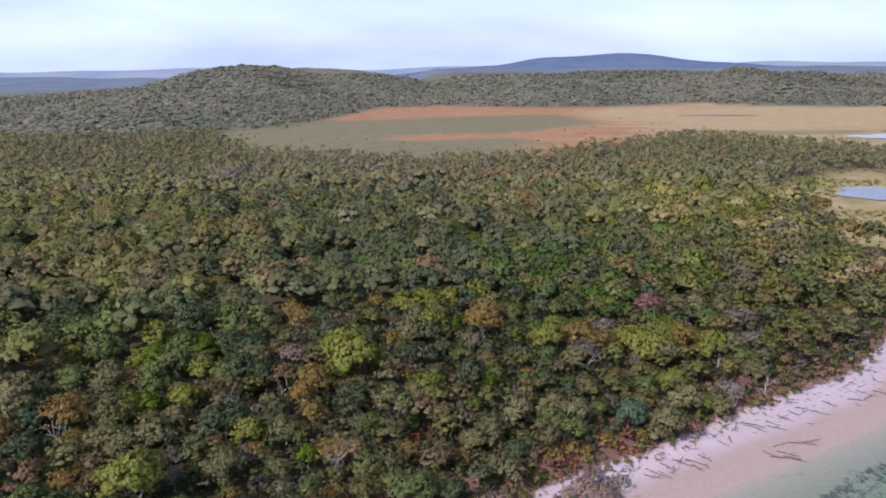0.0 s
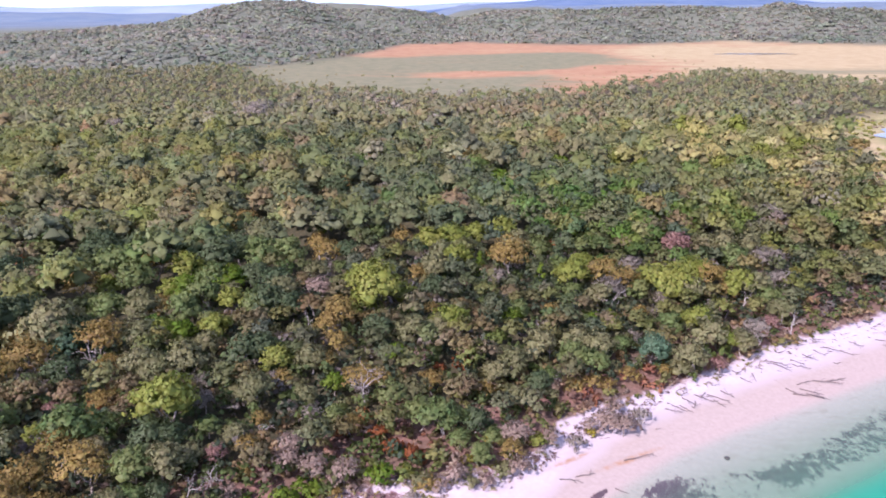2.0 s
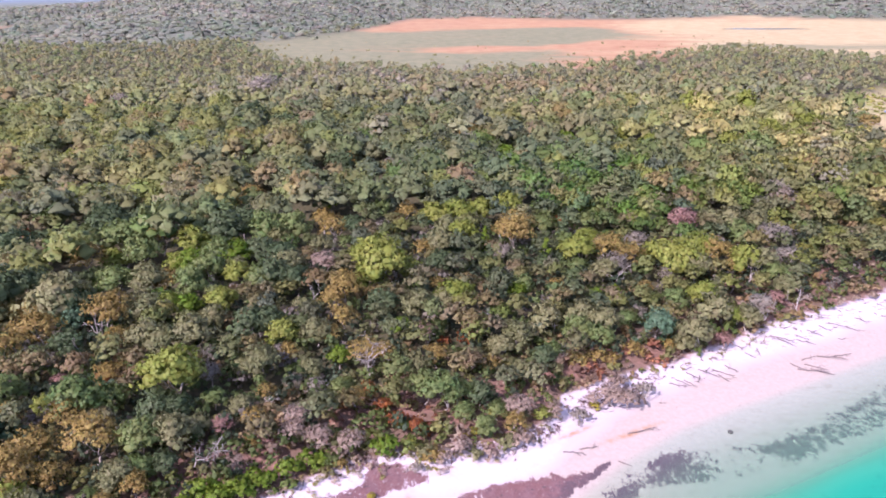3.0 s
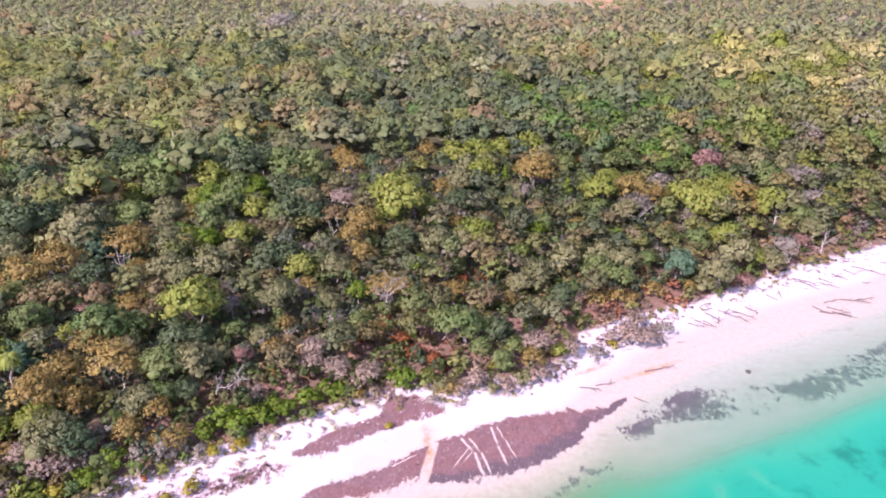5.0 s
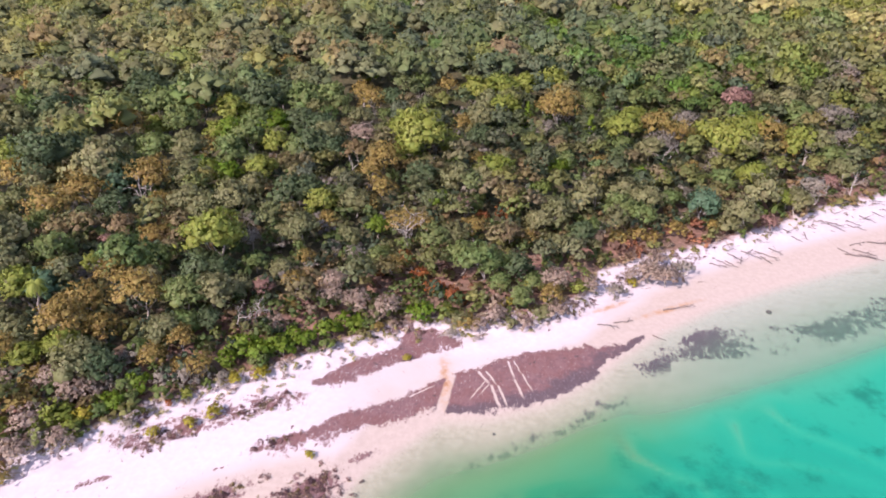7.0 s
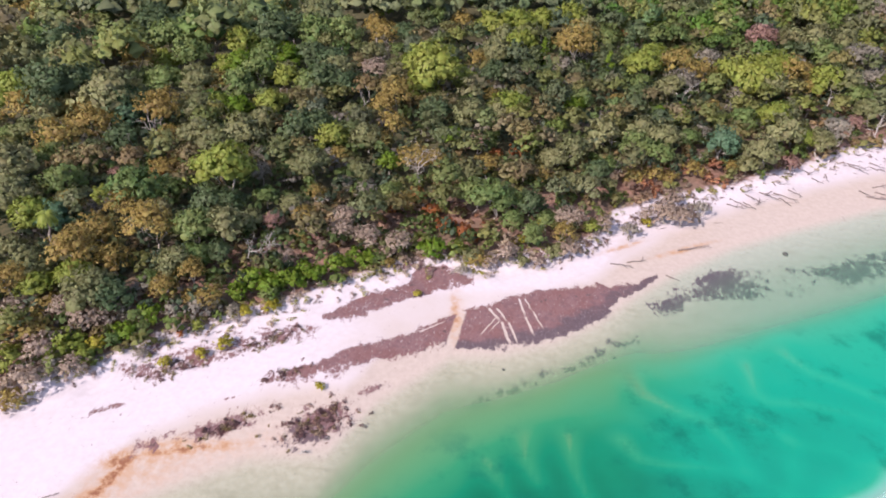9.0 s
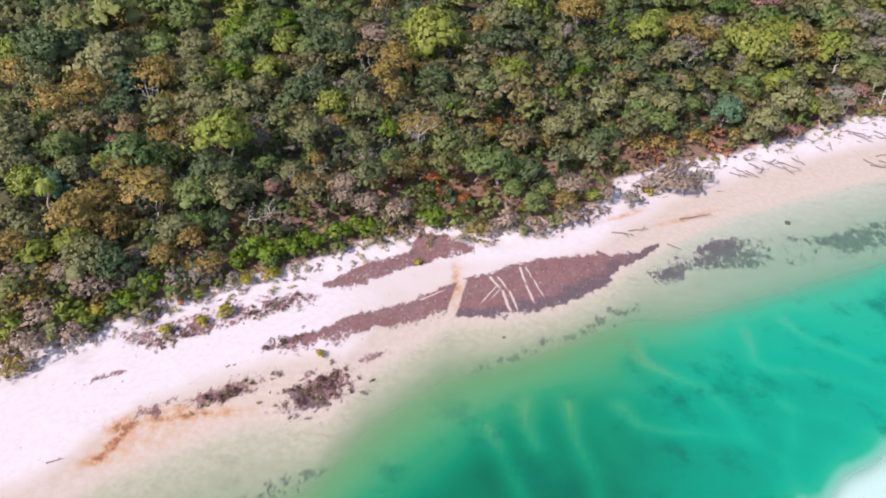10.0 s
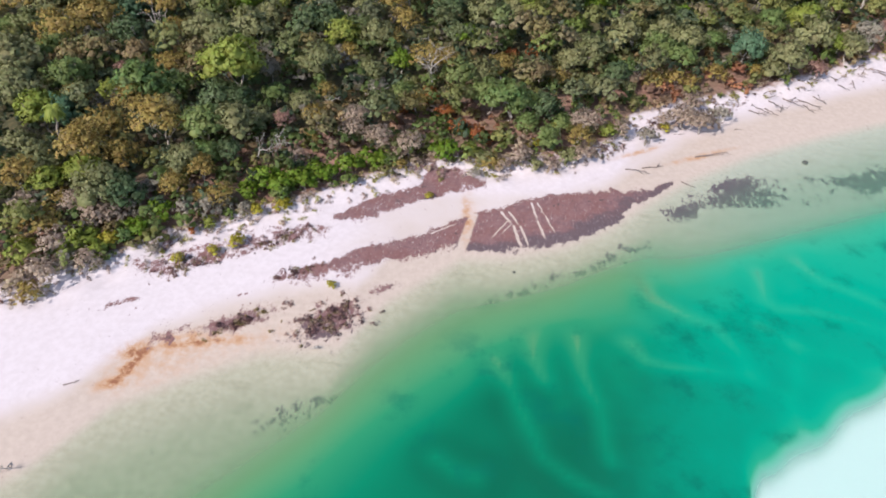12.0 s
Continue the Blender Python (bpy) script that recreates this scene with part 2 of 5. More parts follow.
def weed_mask(x, y):
    """Where wrack and seagrass lie, on the sand and under the shallow water."""
    x, y = x + 0.7 * wave(x, y, 5, 81) + 0.3 * wave(x, y, 1.8, 82), y + 0.7 * wave(x, y, 5, 83) + 0.35 * wave(x, y, 1.8, 84)
    low = (0.9 + 0.25 * smooth(x, -9, -3)) * band(x, y, [(-27, 59.2), (-22.4, 61.2), (-12.4, 68.4), (-8.7, 70.5), (-5.6, 72.3), (-0.9, 74.8), (3.2, 77.3), (6.2, 78.8), (10, 80), (13.5, 80.7), (17.8, 81.5), (23.4, 84.9)],
               [(-27, 57.8), (-18.4, 60.8), (-11.7, 63.8), (-8.8, 65.1), (-5.9, 67), (-2.4, 66.6), (1.4, 67.2), (5.3, 68.5), (9.6, 70.8), (14.7, 74.8), (17.5, 78.3), (19.3, 80), (23.5, 84)], 1.2)
    high = 0.86 * band(x, y, [(-22.8, 71.2), (-21.2, 71.8), (-13.9, 78.1), (-10.4, 81.4), (-7.1, 83.2), (-3.6, 81.6)], [(-22.8, 69), (-20.7, 69.5), (-13.3, 74.1), (-8.2, 77.3), (-3.4, 79.5)], 1.1)
    streak = 0.46 * np.exp(-(line_distance(x, y, [(-3.9, 54.5), (-0.4, 58.7), (3.5, 61.1), (7.9, 63.9), (14.2, 68.5), (19.4, 71.4)]) / 0.8) ** 2)
    left = 0.5 * band(x, y, [(-45, 58.5), (-40, 62), (-33.7, 65), (-27, 68.3), (-21.5, 68.7)], [(-45, 57), (-39.5, 57), (-35, 59.8), (-30, 63), (-21.5, 66.8)], 0.9)
    sea = 0.66 * band(x, y, [(20.4, 77), (24.5, 81.4), (27.4, 83.1), (31.6, 87.2), (35.8, 88.5), (41.1, 89), (47.6, 89.7), (53, 92.5), (75, 106), (105, 122)], [(20.3, 76), (23.6, 75.6), (26.8, 79.4), (30.6, 80), (36.2, 81.4), (40.5, 82.2), (45.6, 83.2), (52.7, 86.5), (75, 97.5), (105, 112)], 1.6) * np.clip(0.85 + 0.5 * wave(x, y, 11, 91), 0.4, 1.25)
    g = lambda cx, cy, rx, ry, h, t=0.55: h * np.exp(-(((x - cx) * math.cos(t) + (y - cy) * math.sin(t)) / rx) ** 2 - ((-(x - cx) * math.sin(t) + (y - cy) * math.cos(t)) / ry) ** 2)
    spots = np.maximum.reduce([g(-19, 52.6, 4.2, 2.6, 0.9), g(-29, 51.3, 4.6, 1.3, 0.85), g(-35.5, 48.3, 3, 1.2, 0.6), g(-14, 58.2, 2.2, 0.7, 0.6),
                               g(-22, 59.8, 4, 1.4, 0.62), g(-19, 41, 7, 1.3, 0.55), g(-10, 47, 5, 0.8, 0.45), g(-44, 52, 2.4, 0.35, 0.7), g(-30, 55.6, 1.6, 0.3, 0.8), g(-3, 88, 3, 0.6, 0.5)])
    sand_edge = 0.55 * smooth(inland(x, y), -2.6, -0.4) * smooth(wave(x, y, 9, 51), -0.2, 0.5) * (1 - smooth(x, 18, 24))
    return np.maximum.reduce([low, high, streak, left, sea, spots, sand_edge])


def rust_mask(x, y):
    g = lambda cx, cy, rx, ry, t: np.exp(-(((x - cx) * math.cos(t) + (y - cy) * math.sin(t)) / rx) ** 2 - ((-(x - cx) * math.sin(t) + (y - cy) * math.cos(t)) / ry) ** 2)
    return np.clip(0.85 * g(-38.3, 44.2, 2.0, 0.6, 1.35) + 0.5 * g(-39.4, 41.4, 1.4, 0.7, 0.5) + 0.5 * g(-39, 46, 1.4, 1.0, 0.4) + 0.5 * g(-30.5, 48.4, 4.0, 0.7, 0.2) + 0.35 * g(-34.5, 48, 4, 1.6, 0.4) + 0.5 * g(19, 91, 5, 0.6, 0.55)
                   + 0.6 * g(-4.9, 72.5, 1.0, 5.5, 0.1) + 0.55 * g(28, 91.4, 6.5, 0.7, 0.5) + 0.3 * g(-37, 44, 6, 3.5, 0.6) + 0.2 * g(-24, 50, 12, 3, 0.5), 0, 1)


def grow(start, end, step, rate):
    out = [start]
    while out[-1] < end:
        out.append(out[-1] + step)
        step *= rate
    return out


def sheet(name, xs, ys, height, attrs, mat, keep=None):
    """A grid surface over the lines xs, ys, with named values at its points."""
    X, Y = np.meshgrid(np.array(xs), np.array(ys))
    x, y = X.ravel(), Y.ravel()
    z = height(x, y)
    nx, ny = len(xs), len(ys)
    i = (np.arange(ny - 1)[:, None] * nx + np.arange(nx - 1)[None]).ravel()
    f = np.stack([i, i + 1, i + nx + 1, i + nx], 1)
    if keep is not None:
        f = f[keep(x, y)[f].any(axis=1)]
        used = np.unique(f)
        back = np.full(len(x), -1)
        back[used] = np.arange(len(used))
        x, y, z, f = x[used], y[used], z[used], back[f]
    me = bpy.data.meshes.new(name)
    me.from_pydata(np.stack([x, y, z], 1).tolist(), [], f.tolist())
    for k, fn in attrs.items():
        me.attributes.new(k, "FLOAT", "POINT").data.foreach_set("value", np.asarray(fn(x, y), np.float32))
    me.polygons.foreach_set("use_smooth", [True] * len(f))
    me.materials.append(mat)
    return new(name, me)


# ---- ground, sea, pond ----
def ground_material():
    w = Mat("ground_sand_and_soil", 0.9, 0.2)
    fine, mid, big = w.noise(9, 6), w.noise(1.3, 6, 0.65), w.noise(0.12, 5)
    streak = w.noise(0.9, 6, 0.7, (0.35, 1.6, 1, 0.6), 0.6)
    # sand
    sand = w.mix(w.step(mid, 0.3, 0.7), (0.585, 0.51, 0.53), (0.53, 0.455, 0.47))
    damp = w.math("ADD", w.attr("damp"), w.math("MULTIPLY", w.math("SUBTRACT", big, 0.5), 0.5))
    sand = w.mix(w.step(damp, 0.25, 0.85), sand, w.mix(w.step(mid, 0.3, 0.7), (0.43, 0.345, 0.295), (0.48, 0.385, 0.335)))
    bed = w.mix(w.step(mid, 0.3, 0.7), (0.325, 0.305, 0.225), (0.385, 0.36, 0.275))
    bed = w.mix(w.math("MULTIPLY", w.step(w.dot((1, 0, 0)), 8, 38), 0.4), bed, (0.34, 0.4, 0.36))
    bed = w.mix(w.math("MULTIPLY", w.step(w.noise(0.5, 7, 0.75, (0.5, 1.6, 1, 0.6), 0.4), 0.5, 0.72), 0.5), bed, (0.24, 0.225, 0.16))
    bed = w.mix(w.attr("clean"), bed, (0.52, 0.63, 0.6))
    sand = w.mix(w.attr("under"), sand, bed)
    rust = w.math("MULTIPLY", w.attr("rust"), w.math("ADD", 0.3, w.step(w.noise(0.8, 7, 0.72), 0.32, 0.66)))
    sand = w.mix(w.step(rust, 0.04, 0.7), sand, w.mix(w.step(rust, 0.45, 0.95), (0.44, 0.25, 0.14), (0.24, 0.1, 0.055)))
    ragged = w.math("ADD", w.math("MULTIPLY", w.noise(0.6, 9, 0.82, None, 0.4), 0.62), w.math("MULTIPLY", w.noise(1.3, 8, 0.8, (1.9, 0.6, 1, -0.75), 0.5), 0.38))
    edge = w.math("ADD", w.attr("weed"), w.math("MULTIPLY", w.math("SUBTRACT", ragged, 0.5), 4.4))
    weedc = w.mix(w.step(w.noise(1.6, 6, 0.6), 0.3, 0.7), (0.15, 0.08, 0.084), (0.215, 0.122, 0.12))
    weedc = w.mix(w.step(w.noise(0.35, 6, 0.7), 0.4, 0.62), weedc, w.mix(0.5, weedc, (0.19, 0.085, 0.075)))
    weedc = w.mix(w.step(w.noise(0.8, 7, 0.75), 0.55, 0.7), weedc, (0.06, 0.042, 0.048))
    soaked = w.math("ADD", w.attr("wet"), w.math("MULTIPLY", w.math("SUBTRACT", w.noise(0.28, 6, 0.7), 0.5), 2.2))
    weedc = w.mix(w.math("MULTIPLY", w.step(soaked, 0.35, 0.9), 0.75), weedc, w.mix(w.step(fine, 0.3, 0.7), (0.06, 0.048, 0.06), (0.105, 0.085, 0.095)))
    weedc = w.mix(w.math("MULTIPLY", w.step(w.noise(2.4, 7, 0.75, (1.7, 0.5, 1, -0.8)), 0.57, 0.68), 0.75), weedc, (0.45, 0.38, 0.37))
    weedc = w.mix(w.math("MULTIPLY", w.attr("under"), 0.7), weedc, (0.085, 0.06, 0.085))
    # straight wheel and drag marks swept clear through the wrack
    side = w.math("MULTIPLY", w.math("SUBTRACT", w.noise(0.9, 5, 0.7), 0.5), 0.9)
    swept = w.math("ADD", 0.0, 0.0)
    for ax, ay, bx, by, wid in ((-4.2, 74.0, -5.4, 65.4, 0.62), (-0.8, 74.8, 1.2, 71.9, 0.17), (1.1, 72.3, 2.5, 67.4, 0.2), (0.3, 74.9, 2.1, 71.9, 0.14), (2.0, 72.3, 3.4, 67.8, 0.14), (0.4, 73.0, -1.7, 69.0, 0.09), (0.9, 72.4, -0.5, 69.9, 0.08),
                                (3.3, 77.2, 4.3, 73.2, 0.14), (4.2, 73.6, 5.5, 69.6, 0.16), (4.1, 77.3, 5.3, 74.4, 0.1), (5.2, 74.8, 6.7, 71.0, 0.1), (-9.5, 68.9, -6.0, 71.7, 0.1)):
        span = math.hypot(bx - ax, by - ay)
        ux, uy = (bx - ax) / span, (by - ay) / span
        along, across = w.dot((ux, uy, 0)), w.dot((-uy, ux, 0))
        off = w.math("ABSOLUTE", w.math("ADD", w.math("SUBTRACT", across, -uy * ax + ux * ay), w.math("MULTIPLY", side, 0.6)))
        k = w.math("SUBTRACT", 1.0, w.step(w.math("ADD", off, w.math("MULTIPLY", w.math("SUBTRACT", ragged, 0.5), 1.2 * wid)), wid * 0.7, wid * 1.3))
        go = w.math("SUBTRACT", along, ux * ax + uy * ay)
        k = w.math("MULTIPLY", k, w.math("MULTIPLY", w.step(go, 0.0, 0.4), w.math("SUBTRACT", 1.0, w.step(go, span - 1.5, span))))
        swept = w.math("MAXIMUM", swept, k)
    sand = w.mix(w.math("MULTIPLY", w.step(edge, 0.38, 0.6), w.math("SUBTRACT", 1.0, swept)), sand, weedc)
    # forest floor
    soil = w.mix(w.step(mid, 0.35, 0.65), (0.17, 0.095, 0.072), (0.31, 0.175, 0.135))
    soil = w.mix(w.step(big, 0.42, 0.62), soil, w.mix(w.step(fine, 0.3, 0.7), (0.13, 0.085, 0.06), (0.22, 0.15, 0.105)))
    litter = w.mix(w.step(mid, 0.35, 0.65), (0.06, 0.062, 0.032), (0.12, 0.1, 0.055))
    soil = w.mix(w.step(w.math("ADD", w.attr("inland"), w.math("MULTIPLY", big, 14)), 16, 27), soil, litter)
    v = w.math("ADD", w.attr("inland"), w.math("MULTIPLY", w.math("SUBTRACT", w.noise(0.7, 6, 0.7), 0.5), 5.0))
    c = w.mix(w.step(v, 0.4, 2.2), sand, soil)
    # plain: sedge and heath
    big2 = w.noise(0.011, 8, 0.72, (0.55, 1.7, 1, -0.1), 0.8)
    red = w.mix(w.step(w.noise(0.05, 6, 0.7), 0.3, 0.7), (0.37, 0.19, 0.1), (0.44, 0.27, 0.14))
    straw = w.mix(w.step(w.noise(0.07, 6, 0.7), 0.3, 0.7), (0.41, 0.31, 0.155), (0.49, 0.39, 0.215))
    sedge = w.mix(w.step(w.noise(0.09, 6, 0.7), 0.3, 0.7), (0.185, 0.185, 0.1), (0.255, 0.235, 0.13))
    p = w.mix(w.step(w.math("ADD", w.attr("straw"), w.math("MULTIPLY", w.math("SUBTRACT", big2, 0.5), 2.6)), 0.25, 0.75), red, straw)
    p = w.mix(w.step(w.math("ADD", w.attr("sedge"), w.math("MULTIPLY", w.math("SUBTRACT", big2, 0.5), 2.2)), 0.25, 0.8), p, sedge)
    marsh = w.mix(w.step(w.noise(0.06, 7, 0.7), 0.35, 0.65), (0.27, 0.26, 0.1), (0.4, 0.345, 0.17))
    p = w.mix(w.math("MULTIPLY", w.attr("marsh"), w.step(w.noise(0.045, 6, 0.7), 0.36, 0.56)), p, marsh)
    c = w.mix(w.attr("open"), c, p)
    wood = w.mix(w.step(w.noise(0.03, 7, 0.7), 0.3, 0.7), (0.13, 0.145, 0.098), (0.2, 0.205, 0.145))
    c = w.mix(w.attr("wood"), c, wood)
    # far ground turns blue-grey with distance: haze painted as ground colour
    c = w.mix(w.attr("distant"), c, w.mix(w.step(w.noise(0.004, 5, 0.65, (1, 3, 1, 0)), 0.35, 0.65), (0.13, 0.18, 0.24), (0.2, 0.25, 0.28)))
    w.bump(w.math("ADD", w.math("MULTIPLY", fine, 0.2), w.math("MULTIPLY", mid, w.math("ADD", 0.15, w.step(w.attr("inland"), -2, 2)))), 0.45, 0.1)
    return w.color(c)


def sedge_zone(x, y):
    x, y = x + 45 * wave(x, y, 160, 41) + 18 * wave(x, y, 50, 42), y + 40 * wave(x, y, 170, 43)
    px = (1 - smooth(x - 0.3 * (y - 560), 40, 150)) * (1 - 0.9 * np.exp(-((x - 60) / 80) ** 2 - ((y - 665) / 42) ** 2))
    a = px * smooth(x, -330, -250) * (1 - smooth(y - 0.15 * x, 850, 930))
    return np.maximum(a, 0.45 * smooth(x, 180, 260) * (1 - smooth(y, 700, 800)) * smooth(y, 500, 560))


xs = [-v for v in reversed(grow(47, 4700, 0.42, 1.10))][:-1] + list(np.arange(-47, 58, 0.4)) + grow(58, 4700, 0.42, 1.085)
ys = [-v for v in reversed(grow(-20, 900, 1.0, 1.25))][:-1] + list(np.arange(20, 112, 0.4)) + grow(112, 4850, 0.42, 1.045)
GROUND = ground_material()
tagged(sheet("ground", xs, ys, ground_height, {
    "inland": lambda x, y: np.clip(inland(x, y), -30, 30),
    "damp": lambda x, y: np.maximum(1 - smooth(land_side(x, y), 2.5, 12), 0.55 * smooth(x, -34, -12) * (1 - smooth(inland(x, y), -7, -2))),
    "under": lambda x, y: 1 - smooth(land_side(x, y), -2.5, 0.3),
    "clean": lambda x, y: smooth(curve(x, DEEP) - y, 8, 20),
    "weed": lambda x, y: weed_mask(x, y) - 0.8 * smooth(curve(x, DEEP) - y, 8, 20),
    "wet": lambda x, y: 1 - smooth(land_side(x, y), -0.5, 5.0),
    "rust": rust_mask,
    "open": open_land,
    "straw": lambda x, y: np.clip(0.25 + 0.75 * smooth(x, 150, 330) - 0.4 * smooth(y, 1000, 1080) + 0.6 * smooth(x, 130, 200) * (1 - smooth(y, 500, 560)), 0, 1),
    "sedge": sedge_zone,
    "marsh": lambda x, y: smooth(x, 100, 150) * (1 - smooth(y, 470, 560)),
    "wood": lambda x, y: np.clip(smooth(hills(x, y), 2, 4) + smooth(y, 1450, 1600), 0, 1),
    # share of painted haze, rising from 1.9 to 2.6 km
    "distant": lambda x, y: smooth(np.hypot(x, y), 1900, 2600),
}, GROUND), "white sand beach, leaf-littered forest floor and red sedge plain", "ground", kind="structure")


def water_material():
    w = Mat("sea_water", 0.12, 0.16)
    d = w.attr("depth")
    r = w.n("ShaderNodeValToRGB")
    w.ln(w.math("DIVIDE", d, 3.2), r.inputs["Fac"])
    stops = [(0.0, (0.29, 0.31, 0.225)), (0.14, (0.195, 0.305, 0.17)), (0.28, (0.11, 0.255, 0.115)), (0.45, (0.025, 0.225, 0.105)), (0.66, (0.003, 0.18, 0.092)), (1.0, (0.002, 0.105, 0.055))]
    el = r.color_ramp.elements
    el[0].position, el[0].color = stops[0][0], (*stops[0][1], 1)
    el[1].position, el[1].color = stops[-1][0], (*stops[-1][1], 1)
    for p, c in stops[1:-1]:
        e = el.new(p)
        e.color = (*c, 1)
    big = w.noise(0.06, 4)
    east = w.n("ShaderNodeSeparateXYZ")
    w.ln(w.place(), east.inputs[0])
    far = w.step(w.math("ADD", east.outputs["X"], w.math("MULTIPLY", w.math("SUBTRACT", big, 0.5), 30)), 4, 40)
    c = w.mix(w.math("MULTIPLY", far, w.math("ADD", 0.2, w.math("MULTIPLY", w.step(d, 0.2, 1.0), 0.4))), r.outputs["Color"], (0.0, 0.37, 0.25))
    dark = w.math("MULTIPLY", w.step(w.noise(0.13, 7, 0.62), 0.5, 0.7), w.step(d, 0.7, 1.5))
    c = w.mix(w.math("MULTIPLY", dark, 0.65), c, (0.001, 0.11, 0.075))
    shoal = w.math("MULTIPLY", w.attr("clean"), w.math("SUBTRACT", 1.0, w.step(d, 0.55, 1.4)))
    c = w.mix(w.math("MULTIPLY", shoal, 0.85), c, (0.2, 0.5, 0.41))
    w.color(c)
    a = w.math("MULTIPLY", w.step(d, -0.02, 1.2), 0.95)
    w.ln(a, w.b.inputs["Alpha"])
    w.bump(w.noise(1.6, 4, 0.6, (1, 2.2, 1, 0.6)), 0.06, 0.08)
    return w.color(c)


wx = [-v for v in reversed(grow(75, 3000, 2, 1.4))][:-1] + list(np.arange(-75, 130, 0.6)) + grow(130, 1500, 2, 1.4)
wy = [-v for v in reversed(grow(-10, 3000, 2, 1.4))][:-1] + list(np.arange(10, 130, 0.6)) + grow(130, 700, 2, 1.2)
tagged(sheet("sea", wx, wy, lambda x, y: 0 * x, {"depth": water_depth, "clean": lambda x, y: smooth(curve(x, DEEP) - y, 8, 20)}, water_material(), keep=lambda x, y: land_side(x, y) < 0.3),
             "clear turquoise sea, pale green over the sandy shallows", "water", kind="structure")


# ---- building blocks ----
def mesh_of(name, verts, faces, mat, smooth_faces=False, normals=None):
    me = bpy.data.meshes.new(name)
    me.from_pydata(np.asarray(verts).tolist(), [], [list(f) for f in faces])
    if smooth_faces:
        me.polygons.foreach_set("use_smooth", [True] * len(me.polygons))
    me.materials.append(mat)
    if normals is not None:
        me.polygons.foreach_set("use_smooth", [True] * len(me.polygons))
        me.attributes.new("custom_normal", "FLOAT_VECTOR", "POINT").data.foreach_set("vector", np.asarray(normals, np.float32).ravel())
    return me


def part(name, me, parent, label=""):
    ob = new(name, me)
    ob.parent = parent
    return tagged(ob, label)


def thing(name, label, category, group=""):
    return tagged(new(name), label, category, group)


def tube(path, radii, sides=6, verts=None, faces=None):
    """Adds a bent, tapered tube to the lists."""
    verts = [] if verts is None else verts
    faces = [] if faces is None else faces
    base = len(verts)
    path = [Vector(p) for p in path]
    for i, p in enumerate(path):
        d = (path[min(i + 1, len(path) - 1)] - path[max(i - 1, 0)]).normalized()
        u = d.orthogonal().normalized()
        v = d.cross(u)
        for k in range(sides):
            a = 2 * math.pi * k / sides
            verts.append(tuple(p + (u * math.cos(a) + v * math.sin(a)) * radii[i]))
    for i in range(len(path) - 1):
        for k in range(sides):
            a, b = base + i * sides + k, base + i * sides + (k + 1) % sides
            faces.append((a, b, b + sides, a + sides))
    faces.append(tuple(base + k for k in reversed(range(sides))))
    faces.append(tuple(base + (len(path) - 1) * sides + k for k in range(sides)))
    return verts, faces


def limb(rng, start, end, r0, r1, verts, faces, sides=5, bend=0.12, n=4):
    a, b = Vector(start), Vector(end)
    span = (b - a).length
    path = [a.lerp(b, i / n) + Vector(rng.normal(0, bend * span * math.sin(math.pi * i / n), 3)) for i in range(n + 1)]
    tube(path, [r0 + (r1 - r0) * i / n for i in range(n + 1)], sides, verts, faces)
    return path


ICO = None
OCTA = (np.array([(1, 0, 0), (-1, 0, 0), (0, 1, 0), (0, -1, 0), (0, 0, 1), (0, 0, -1)], float),
        np.array([(0, 2, 4), (2, 1, 4), (1, 3, 4), (3, 0, 4), (2, 0, 5), (1, 2, 5), (3, 1, 5), (0, 3, 5)]))


def ico():
    global ICO
    if ICO is None:
        bm = bmesh.new()
        bmesh.ops.create_icosphere(bm, subdivisions=1, radius=1)
        ICO = (np.array([v.co[:] for v in bm.verts]), np.array([[v.index for v in f.verts] for f in bm.faces]))
        bm.free()
    return ICO


